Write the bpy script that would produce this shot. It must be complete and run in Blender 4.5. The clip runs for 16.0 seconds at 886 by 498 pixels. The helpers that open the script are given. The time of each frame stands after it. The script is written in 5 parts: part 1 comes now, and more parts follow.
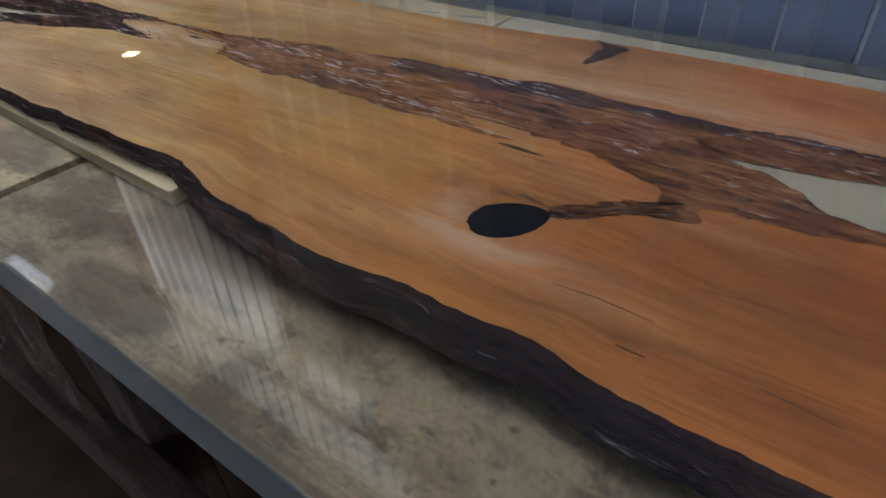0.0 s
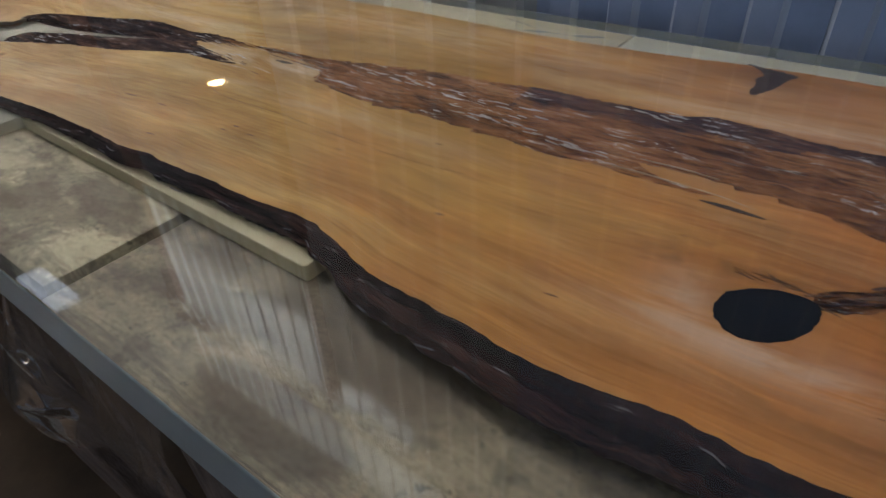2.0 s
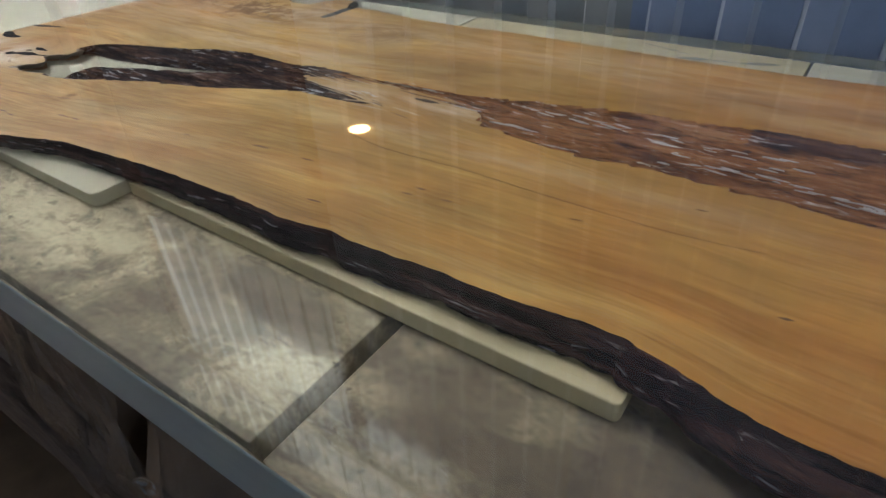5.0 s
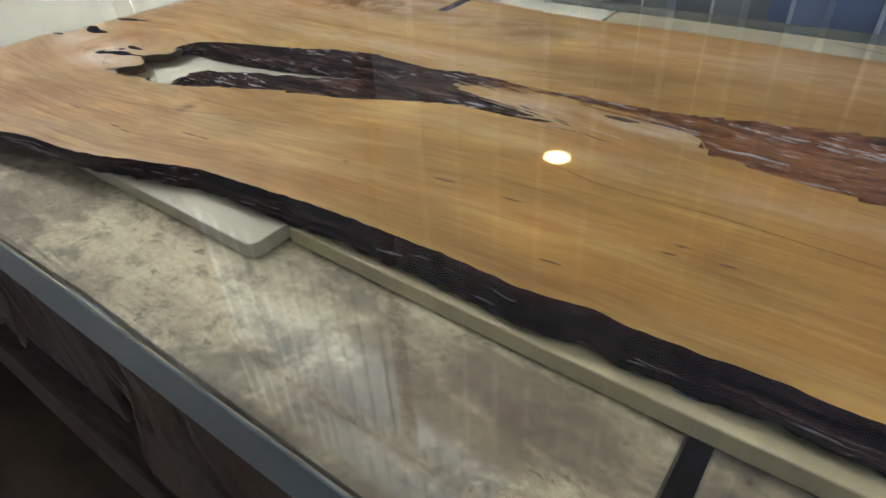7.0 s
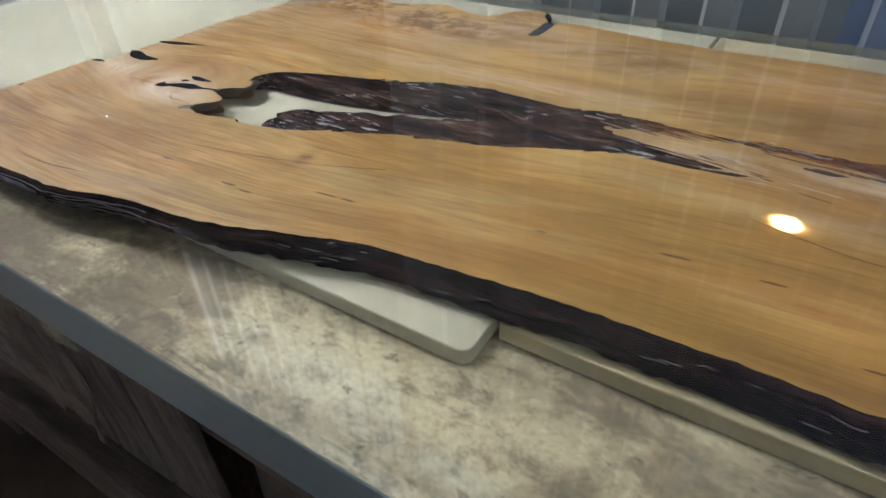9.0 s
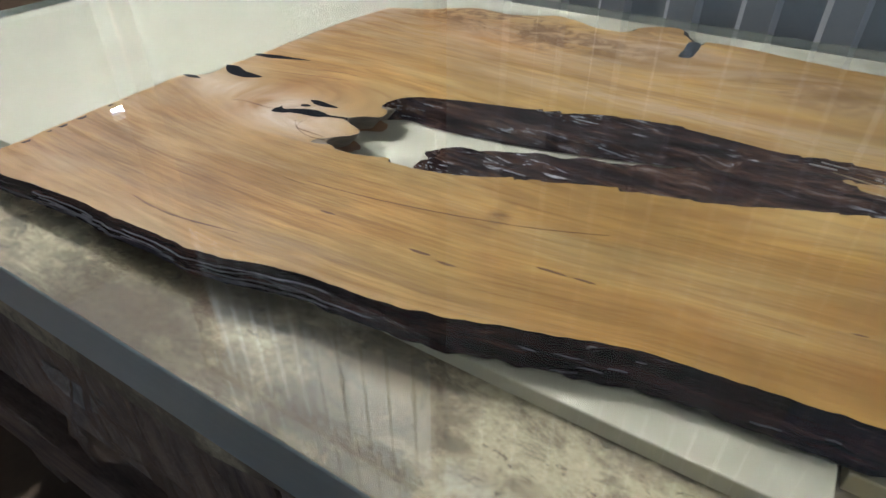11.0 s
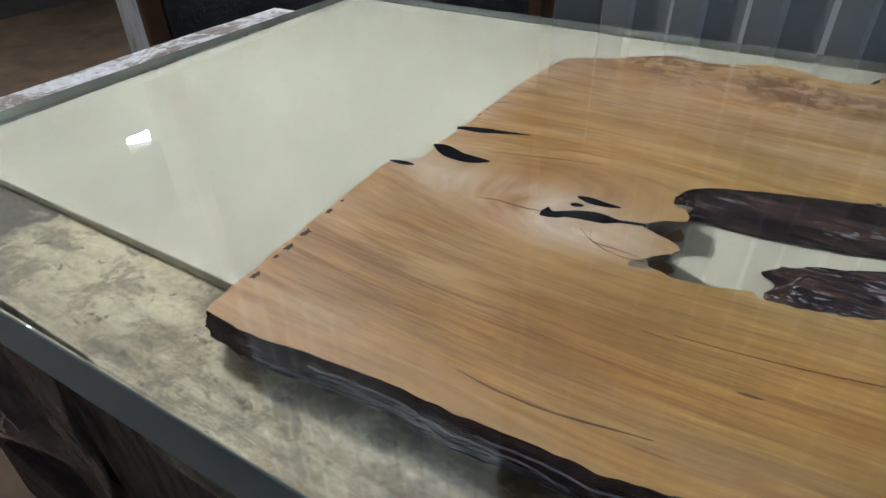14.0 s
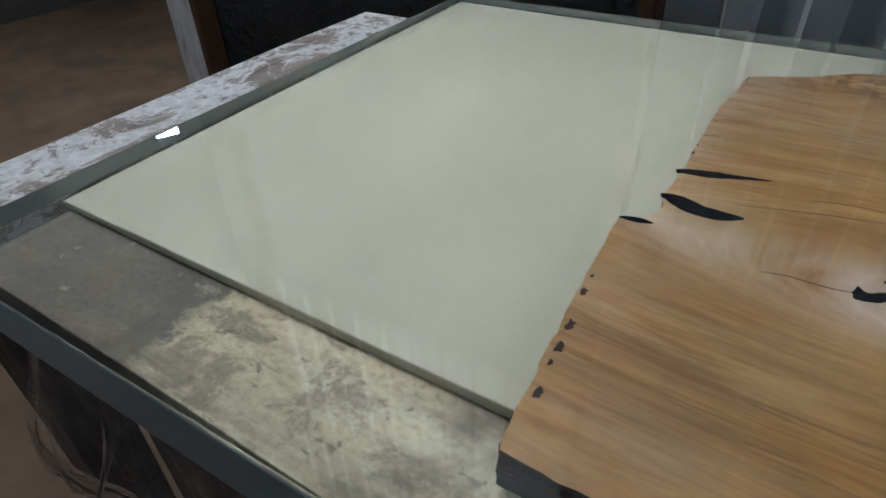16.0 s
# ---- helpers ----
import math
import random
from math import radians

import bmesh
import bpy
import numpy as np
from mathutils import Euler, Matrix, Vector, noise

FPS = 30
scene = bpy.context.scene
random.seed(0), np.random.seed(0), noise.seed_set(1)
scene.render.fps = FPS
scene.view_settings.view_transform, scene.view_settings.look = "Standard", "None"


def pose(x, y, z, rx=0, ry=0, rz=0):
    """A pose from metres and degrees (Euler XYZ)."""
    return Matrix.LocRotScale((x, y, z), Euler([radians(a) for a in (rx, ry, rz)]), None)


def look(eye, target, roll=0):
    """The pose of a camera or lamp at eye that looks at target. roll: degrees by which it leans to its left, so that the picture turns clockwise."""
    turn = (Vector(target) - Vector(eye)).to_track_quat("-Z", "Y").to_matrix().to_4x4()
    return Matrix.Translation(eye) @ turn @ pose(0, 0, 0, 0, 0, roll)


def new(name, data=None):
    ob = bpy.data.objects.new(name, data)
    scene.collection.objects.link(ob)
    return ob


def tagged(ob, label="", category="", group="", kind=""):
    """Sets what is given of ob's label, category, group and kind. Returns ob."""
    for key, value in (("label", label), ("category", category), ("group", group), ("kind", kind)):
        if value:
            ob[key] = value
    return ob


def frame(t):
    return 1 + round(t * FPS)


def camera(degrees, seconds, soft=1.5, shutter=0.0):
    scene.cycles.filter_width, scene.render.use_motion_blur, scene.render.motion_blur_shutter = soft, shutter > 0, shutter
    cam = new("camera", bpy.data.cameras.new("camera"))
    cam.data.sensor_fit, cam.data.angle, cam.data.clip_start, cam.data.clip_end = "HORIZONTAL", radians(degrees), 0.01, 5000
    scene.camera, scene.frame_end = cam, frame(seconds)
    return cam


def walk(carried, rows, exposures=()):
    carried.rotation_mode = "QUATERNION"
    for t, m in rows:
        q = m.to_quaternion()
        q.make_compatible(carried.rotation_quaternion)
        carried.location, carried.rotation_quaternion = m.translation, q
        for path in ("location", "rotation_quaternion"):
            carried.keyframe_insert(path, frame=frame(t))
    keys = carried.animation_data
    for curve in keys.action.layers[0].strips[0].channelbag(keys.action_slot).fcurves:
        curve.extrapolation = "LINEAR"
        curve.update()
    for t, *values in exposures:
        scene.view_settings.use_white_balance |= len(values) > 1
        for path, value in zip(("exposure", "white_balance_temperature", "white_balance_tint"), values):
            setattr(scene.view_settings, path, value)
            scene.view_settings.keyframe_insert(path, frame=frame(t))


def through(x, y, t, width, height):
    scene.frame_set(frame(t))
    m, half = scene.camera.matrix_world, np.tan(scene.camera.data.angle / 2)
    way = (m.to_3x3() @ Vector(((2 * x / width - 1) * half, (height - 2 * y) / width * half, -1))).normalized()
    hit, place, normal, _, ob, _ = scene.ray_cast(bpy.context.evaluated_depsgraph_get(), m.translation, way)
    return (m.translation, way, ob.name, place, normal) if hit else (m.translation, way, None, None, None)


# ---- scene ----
cam = camera(72.9, 16.0)
PATH = [
    (0, (0.024, 0.035, 1.211), (-0.947, 1.306, 0.01), -2.1),
    (0.5, (-0.039, 0.023, 1.218), (-0.974, 1.328, 0.025), -1.3),
    (1, (-0.087, 0.023, 1.209), (-1.034, 1.319, 0.016), -1.1),
    (1.5, (-0.15, 0.034, 1.204), (-1.159, 1.295, 0.024), -2.5),
    (2, (-0.224, 0.052, 1.197), (-1.23, 1.311, 0.012), -2.8),
    (2.5, (-0.277, 0.054, 1.197), (-1.317, 1.289, 0.016), -2.9),
    (3, (-0.32, 0.055, 1.184), (-1.378, 1.289, 0.018), -2.3),
    (5.5, (-0.634, 0.029, 1.172), (-1.593, 1.355, 0.023), -3.0),
    (6, (-0.697, 0.043, 1.165), (-1.698, 1.333, 0.009), -3.8),
    (6.5, (-0.774, 0.047, 1.166), (-1.801, 1.299, -0.007), -4.6),
    (7, (-0.839, 0.038, 1.168), (-1.842, 1.295, -0.021), -3.5),
    (7.5, (-0.9, 0.042, 1.171), (-1.876, 1.324, -0.015), -2.8),
    (8, (-0.974, 0.031, 1.173), (-1.923, 1.338, -0.007), -2.6),
    (8.5, (-1.048, 0.003, 1.182), (-1.953, 1.337, -0.003), -2.5),
    (11, (-1.393, 0.013, 1.169), (-2.247, 1.368, -0.029), 0.0),
    (11.5, (-1.461, 0.009, 1.172), (-2.316, 1.376, -0.013), 0.4),
    (12, (-1.538, 0.013, 1.173), (-2.372, 1.393, -0.01), 0.4),
    (12.5, (-1.621, 0.008, 1.181), (-2.411, 1.414, -0.002), 0.5),
    (13, (-1.681, 0.004, 1.182), (-2.453, 1.428, 0.009), 0.1),
    (13.5, (-1.731, 0.003, 1.178), (-2.512, 1.417, -0.001), 0.5),
    (14, (-1.783, 0.021, 1.177), (-2.631, 1.404, 0.008), -1.1),
    (14.5, (-1.852, 0.038, 1.177), (-2.735, 1.369, -0.027), -2.2),
    (15, (-1.908, 0.033, 1.184), (-2.799, 1.357, -0.022), -1.8),
    (15.5, (-1.966, 0.032, 1.182), (-2.862, 1.349, -0.027), -1.7),
    (16, (-2.05, 0.029, 1.179), (-2.919, 1.376, -0.016), -1.9),
]
EXPOSURES = [(0.0, 2.86, 6300, 15), (3.0, 2.92, 6300, 12), (6.0, 3.02, 6200, 10), (8.5, 3.00, 6150, 10), (12.5, 2.82, 5950, 10), (14.5, 2.35, 5800, 10), (16.0, 1.97, 5650, 9)]
walk(cam, [(t, look(eye, target, roll)) for t, eye, target, roll in PATH], EXPOSURES)

# ---- light ----
world = bpy.data.worlds.new("world")
scene.world = world
world.use_nodes = True
wn = world.node_tree
sky = wn.nodes.new("ShaderNodeTexSky")
sky.sky_type, sky.sun_disc = "NISHITA", False
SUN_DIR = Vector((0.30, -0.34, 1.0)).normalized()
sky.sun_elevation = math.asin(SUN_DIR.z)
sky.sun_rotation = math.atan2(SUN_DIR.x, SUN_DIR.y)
wn.nodes["Background"].inputs["Strength"].default_value = 0.1
wn.links.new(sky.outputs["Color"], wn.nodes["Background"].inputs["Color"])

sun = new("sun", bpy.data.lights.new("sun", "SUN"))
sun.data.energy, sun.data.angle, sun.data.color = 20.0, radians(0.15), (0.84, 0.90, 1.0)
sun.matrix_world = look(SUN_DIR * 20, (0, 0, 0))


def area_lamp(name, place, target, w, h, watts, color, roll=0):
    lamp = new(name, bpy.data.lights.new(name, "AREA"))
    lamp.data.shape, lamp.data.size, lamp.data.size_y = "RECTANGLE", w, h
    lamp.data.energy, lamp.data.color = watts, color
    lamp.matrix_world = look(place, target, roll)
    return lamp


# Daylight through the roof light, and outside the translucent cladding.
roof_light = area_lamp("roof_light_daylight", (-3.9, 1.06, 4.50), (-3.6, 0.96, 0), 0.125, 0.075, 8.2, (0.99, 0.99, 1.0))
roof_light.data.spread = radians(120)
# Added overhead fill for cladding and far side, not a known roof light.
area_lamp("aisle_fill_lamp", (0.7, 0.30, 4.50), (0.7, 0.50, 0), 1.6, 0.5, 2.0, (0.98, 0.99, 1.0))
area_lamp("west_roof_light_daylight", (-6.5, 1.30, 4.34), (-6.5, 1.31, 0), 0.9, 0.28, 0.15, (0.80, 0.89, 1.0))
# Added fill from behind the camera; no window is known there.
area_lamp("south_fill_lamp", (1.0, -4.42, 2.5), (-0.4, 1.65, 0.8), 2.6, 1.2, 2.6, (0.84, 0.92, 1.0))
area_lamp("cladding_daylight", (-3.0, 2.75, 3.55), (-3.0, 1.66, 3.55), 3.6, 2.1, 37, (1.0, 0.99, 0.96))
area_lamp("window_daylight", (-7.10, 3.07, 2.98), (-2.5, 0.4, 0.8), 0.22, 0.062, 0.95, (0.86, 0.94, 1.0))

# ---- materials ----


class Nodes:
    """A small wrapper to lay out a node material."""

    def __init__(self, name):
        self.mat = bpy.data.materials.new(name)
        self.mat.use_nodes = True
        self.tree = self.mat.node_tree
        self.bsdf = self.tree.nodes["Principled BSDF"]
        self.coords = self.tree.nodes.new("ShaderNodeTexCoord")

    def put(self, kind, **values):
        n = self.tree.nodes.new(kind)
        for key, v in values.items():
            n.inputs[key].default_value = v
        return n

    def link(self, a, b):
        self.tree.links.new(a, b)

    def mapped(self, scale, source="Object", rot=(0, 0, 0), loc=(0, 0, 0)):
        m = self.put("ShaderNodeMapping", Scale=scale, Rotation=rot, Location=loc)
        self.link(self.coords.outputs[source], m.inputs["Vector"])
        return m.outputs["Vector"]

    def noise(self, vec, scale=1.0, detail=6.0, rough=0.6, dist=0.0):
        n = self.put("ShaderNodeTexNoise", Scale=scale, Detail=detail, Roughness=rough, Distortion=dist)
        self.link(vec, n.inputs["Vector"])
        return n.outputs["Fac"]

    def ramp(self, fac, stops, smooth=False):
        r = self.put("ShaderNodeValToRGB")
        if smooth:
            r.color_ramp.interpolation = "EASE"
        while len(r.color_ramp.elements) < len(stops):
            r.color_ramp.elements.new(0.5)
        for e, (p, c) in zip(r.color_ramp.elements, stops):
            e.position = p
            e.color = (*c, 1.0) if len(c) == 3 else c
        self.link(fac, r.inputs["Fac"])
        return r.outputs["Color"]

    def mix(self, fac, a, b, how="MIX"):
        m = self.tree.nodes.new("ShaderNodeMix")
        m.data_type, m.blend_type = "RGBA", how
        for sock, v in ((m.inputs[0], fac), (m.inputs[6], a), (m.inputs[7], b)):
            if isinstance(v, (int, float)):
                sock.default_value = v
            elif isinstance(v, tuple):
                sock.default_value = (*v, 1.0)
            else:
                self.link(v, sock)
        return m.outputs[2]

    def math(self, how, a, b=0.0):
        m = self.tree.nodes.new("ShaderNodeMath")
        m.operation = how
        for sock, v in ((m.inputs[0], a), (m.inputs[1], b)):
            if isinstance(v, (int, float)):
                sock.default_value = v
            else:
                self.link(v, sock)
        return m.outputs[0]

    def attribute(self, name):
        n = self.tree.nodes.new("ShaderNodeAttribute")
        n.attribute_name = name
        return n

    def bump(self, height, strength=0.3, distance=0.002):
        b = self.put("ShaderNodeBump", Strength=strength, Distance=distance)
        self.link(height, b.inputs["Height"])
        self.link(b.outputs["Normal"], self.bsdf.inputs["Normal"])

    def done(self, color=None, rough=0.5, metal=0.0, **more):
        if isinstance(color, tuple):
            self.bsdf.inputs["Base Color"].default_value = (*color, 1.0)
        elif color is not None:
            self.link(color, self.bsdf.inputs["Base Color"])
        if isinstance(rough, (int, float)):
            self.bsdf.inputs["Roughness"].default_value = rough
        else:
            self.link(rough, self.bsdf.inputs["Roughness"])
        self.bsdf.inputs["Metallic"].default_value = metal
        for key, v in more.items():
            self.bsdf.inputs[key.replace("_", " ")].default_value = v
        return self.mat


def mat_slab_wood():
    n = Nodes("slab_wood")
    uv = "UV"
    broad = n.noise(n.mapped((1.3, 9, 1), uv), 1.0, 6, 0.58, 0.5)
    bands = n.noise(n.mapped((1.9, 17, 1), uv, loc=(3, 0, 0)), 1.0, 7, 0.64, 0.6)
    fine = n.noise(n.mapped((9, 115, 1), uv, loc=(0, 7, 0)), 1.0, 5, 0.62, 0.5)
    patch = n.noise(n.mapped((2.2, 4.5, 1), uv, loc=(9, 0, 0)), 1.0, 4, 0.55, 0.3)
    olive = n.noise(n.mapped((1.7, 15, 1), uv, loc=(6, 4, 0)), 1.0, 6, 0.62, 0.5)
    color = n.ramp(broad, [(0.30, (0.30, 0.135, 0.042)), (0.43, (0.45, 0.22, 0.072)), (0.55, (0.56, 0.30, 0.105)), (0.68, (0.42, 0.225, 0.072))])
    color = n.mix(n.ramp(bands, [(0.50, (0, 0, 0)), (0.69, (0.74, 0.74, 0.74))]), color, (0.27, 0.122, 0.040))
    color = n.mix(n.ramp(patch, [(0.40, (0, 0, 0)), (0.70, (0.5, 0.5, 0.5))]), color, (0.53, 0.245, 0.086))
    sepx = n.tree.nodes.new("ShaderNodeSeparateXYZ")
    n.link(n.coords.outputs["UV"], sepx.inputs[0])
    along = n.tree.nodes.new("ShaderNodeMapRange")
    along.inputs["From Min"].default_value, along.inputs["From Max"].default_value = -2.2, 0.2
    n.link(sepx.outputs[0], along.inputs["Value"])
    # fine streaks come and go in patches along the boards of grain
    where = n.noise(n.mapped((2.6, 6, 1), uv, loc=(5, 11, 0)), 1.0, 4, 0.6, 0.4)
    amount = n.ramp(where, [(0.38, (0.05, 0.05, 0.05)), (0.62, (0.42, 0.42, 0.42))])
    amount = n.math("MULTIPLY", amount, n.ramp(along.outputs[0], [(0.21, (1, 1, 1)), (0.45, (0.5, 0.5, 0.5)), (1.0, (0.5, 0.5, 0.5))]))
    color = n.mix(amount, color, n.ramp(fine, [(0.36, (0.22, 0.098, 0.032)), (0.50, (0.45, 0.23, 0.080)), (0.66, (0.64, 0.37, 0.15))]))
    thread = n.noise(n.mapped((3.5, 75, 1), uv, loc=(2, 9, 0)), 1.0, 5, 0.6, 0.5)
    deep = n.ramp(along.outputs[0], [(0.21, (1, 1, 1)), (0.45, (0.5, 0.5, 0.5)), (1.0, (0.5, 0.5, 0.5))])
    come = n.noise(n.mapped((3.0, 8, 1), uv, loc=(12, 3, 0)), 1.0, 5, 0.6, 0.5)
    deep = n.math("MULTIPLY", deep, n.ramp(come, [(0.42, (0.1, 0.1, 0.1)), (0.60, (1, 1, 1))]))
    color = n.mix(n.math("MULTIPLY", deep, n.ramp(thread, [(0.52, (0, 0, 0)), (0.68, (0.72, 0.72, 0.72))])), color, (0.27, 0.125, 0.042))
    color = n.mix(n.ramp(olive, [(0.54, (0, 0, 0)), (0.70, (0.32, 0.32, 0.32))]), color, (0.27, 0.145, 0.048))
    color = n.mix(n.ramp(olive, [(0.30, (0.5, 0.5, 0.5)), (0.44, (0, 0, 0))]), color, (0.64, 0.385, 0.155))
    # sparse dark flecks and resin lines along the grain
    fleck = n.noise(n.mapped((13, 120, 1), uv, loc=(4, 2, 0)), 1.0, 2, 0.5)
    color = n.mix(n.ramp(fleck, [(0.725, (0, 0, 0)), (0.79, (0.7, 0.7, 0.7))]), color, (0.115, 0.045, 0.018))
    line = n.noise(n.mapped((0.8, 70, 1), uv, loc=(1, 5, 0)), 1.0, 2, 0.4, 0.15)
    line = n.math("ABSOLUTE", n.math("SUBTRACT", line, 0.5))
    color = n.mix(n.ramp(line, [(0.0, (0.16, 0.16, 0.16)), (0.012, (0, 0, 0))]), color, (0.17, 0.066, 0.022))
    warm = n.noise(n.mapped((6, 12, 1), uv, loc=(15, 1, 0)), 1.0, 5, 0.62, 0.8)
    color = n.mix(n.ramp(warm, [(0.50, (0, 0, 0)), (0.68, (0.45, 0.45, 0.45))]), color, (0.36, 0.165, 0.055))
    cloud = n.noise(n.mapped((5, 8, 1), uv, loc=(1, 8, 0)), 1.0, 5, 0.6, 0.6)
    color = n.mix(1.0, color, n.ramp(cloud, [(0.30, (0.80, 0.77, 0.72)), (0.70, (1.15, 1.16, 1.16))]), "MULTIPLY")
    # soft bands of deeper gold and of pale, faintly pink wood
    band = n.noise(n.mapped((1.8, 10, 1), uv, loc=(21, 6, 0)), 1.0, 5, 0.58, 0.7)
    color = n.mix(n.ramp(band, [(0.34, (0.55, 0.55, 0.55)), (0.47, (0, 0, 0))]), color, (0.43, 0.215, 0.062))
    color = n.mix(n.ramp(band, [(0.53, (0, 0, 0)), (0.67, (0.55, 0.55, 0.55))]), color, (0.62, 0.395, 0.205))
    # hair-fine fibres and long narrow growth lines
    hair = n.noise(n.mapped((11, 330, 1), uv, loc=(3, 3, 0)), 1.0, 5, 0.62, 0.6)
    color = n.mix(1.0, color, n.ramp(hair, [(0.34, (0.86, 0.83, 0.79)), (0.50, (1.0, 1.0, 1.0)), (0.66, (1.09, 1.09, 1.07))]), "MULTIPLY")
    growth = n.noise(n.mapped((3.2, 105, 1), uv, loc=(7, 1, 0)), 1.0, 6, 0.72, 0.9)
    lines = n.ramp(growth, [(0.33, (0.80, 0.75, 0.68)), (0.45, (1.0, 1.0, 1.0)), (0.60, (1.0, 1.0, 1.0)), (0.72, (1.12, 1.11, 1.08))])
    color = n.mix(n.ramp(come, [(0.42, (0.05, 0.05, 0.05)), (0.64, (0.9, 0.9, 0.9))]), color, n.mix(1.0, color, lines, "MULTIPLY"))
    # the heartwood runs redder towards one end and paler, more yellow, towards the other
    color = n.mix(1.0, color, n.ramp(along.outputs[0], [(0.02, (0.95, 1.05, 1.11)), (0.12, (1.02, 1.16, 1.15)), (0.24, (1.04, 1.25, 1.21)), (0.565, (1.03, 1.18, 1.00)), (1.0, (1.12, 0.78, 0.66))]), "MULTIPLY")
    blush = n.noise(n.mapped((3.6, 7, 1), uv, loc=(17, 13, 0)), 1.0, 5, 0.6, 0.9)
    color = n.mix(1.0, color, n.ramp(blush, [(0.34, (0.93, 0.98, 0.98)), (0.50, (1.0, 1.02, 1.0)), (0.66, (1.06, 1.01, 0.93))]), "MULTIPLY")
    tone = n.attribute("tone")
    sep = n.tree.nodes.new("ShaderNodeSeparateColor")
    n.link(tone.outputs["Color"], sep.inputs["Color"])
    rag = n.noise(n.mapped((7, 42, 1), uv, loc=(2, 3, 0)), 1.0, 6, 0.65, 0.6)
    ragged = n.ramp(rag, [(0.38, (0.10, 0.10, 0.10)), (0.58, (1, 1, 1))])
    color = n.mix(n.math("MULTIPLY", sep.outputs[0], ragged), color, (0.78, 0.655, 0.52))
    burl = n.noise(n.mapped((19, 24, 1), "Object"), 1.0, 6, 0.66, 1.4)
    burl = n.ramp(burl, [(0.46, (0, 0, 0)), (0.57, (0.9, 0.9, 0.9))])
    color = n.mix(n.math("MULTIPLY", sep.outputs[1], burl), color, (0.225, 0.118, 0.050))
    color = n.mix(n.math("MULTIPLY", sep.outputs[2], ragged), color, (0.15, 0.072, 0.026))
    lean = n.noise(n.mapped((4.5, 95, 1), uv, loc=(14, 6, 0)), 1.0, 6, 0.68, 0.8)
    lean = n.ramp(lean, [(0.49, (0, 0, 0)), (0.60, (0.75, 0.75, 0.75))])
    color = n.mix(n.math("MULTIPLY", tone.outputs["Alpha"], lean), color, (0.215, 0.108, 0.044))
    n.bump(fine, 0.08, 0.0005)
    return n.done(color, 0.42, 0.0, Specular_IOR_Level=0.25)


def mat_bark(name, dark, mid, light, pale, pale_at=0.66, glint=0.30, broad=(5, 34, 40), fibre=(17, 150, 120)):
    n = Nodes(name)
    big = n.noise(n.mapped(broad), 1.0, 6, 0.65, 0.4)
    fib = n.noise(n.mapped(fibre, loc=(3, 1, 0)), 1.0, 6, 0.70, 0.3)
    color = n.ramp(big, [(0.30, dark), (0.52, mid), (0.70, light)])
    color = n.mix(n.ramp(fib, [(0.33, (0.8, 0.8, 0.8)), (0.50, (0, 0, 0))]), color, dark)
    # clustered pale streaks paint glints into the bark colour
    cluster = n.ramp(n.noise(n.mapped((7, 16, 16), loc=(8, 2, 0)), 1.0, 4, 0.6), [(0.45, (0, 0, 0)), (0.56, (1, 1, 1))])
    color = n.mix(n.math("MULTIPLY", cluster, n.ramp(fib, [(pale_at, (0, 0, 0)), (pale_at + 0.08, (0.85, 0.85, 0.85))])), color, pale)
    n.bump(fib, 0.8, 0.006)
    return n.done(color, glint)


def mat_pocket(name, stops, pale, pale_at):
    """Torn fibrous bark inside a pocket: long streaks of mixed browns with clusters of flakes, their glint painted in.
    """
    n = Nodes(name)
    streak = n.noise(n.mapped((8, 62, 30)), 1.0, 7, 0.68, 0.5)
    zone = n.noise(n.mapped((3.2, 9, 6), loc=(4, 7, 0)), 1.0, 4, 0.55)
    fib = n.noise(n.mapped((16, 130, 90), loc=(3, 1, 0)), 1.0, 6, 0.70, 0.3)
    mixed = n.math("ADD", n.math("MULTIPLY", streak, 0.75), n.math("MULTIPLY", zone, 0.25))
    color = n.ramp(mixed, stops)
    color = n.mix(n.ramp(fib, [(0.34, (0.75, 0.75, 0.75)), (0.47, (0, 0, 0))]), color, stops[0][1])
    cluster = n.ramp(n.noise(n.mapped((6, 14, 14), loc=(8, 2, 0)), 1.0, 4, 0.6), [(0.44, (0, 0, 0)), (0.58, (1, 1, 1))])
    # near-white flakes carry their glint as colour
    flake = n.ramp(fib, [(pale_at, (0, 0, 0)), (pale_at + 0.06, (1, 1, 1))])
    color = n.mix(n.math("MULTIPLY", cluster, flake), color, pale)
    n.bump(fib, 0.9, 0.008)
    return n.done(color, 0.16)


def mat_plain(name, a, b, scale, rough=0.5, metal=0.0, bump=0.2, dist=0.001, stretch=(1, 1, 1), **more):
    n = Nodes(name)
    f = n.noise(n.mapped(stretch), scale, 7, 0.62, 0.2)
    g = n.noise(n.mapped(stretch, loc=(5, 3, 1)), scale * 7, 5, 0.6)
    color = n.mix(0.3, n.ramp(f, [(0.33, a), (0.67, b)]), n.ramp(g, [(0.3, a), (0.7, b)]))
    n.bump(g, bump, dist)
    return n.done(color, rough, metal, **more)


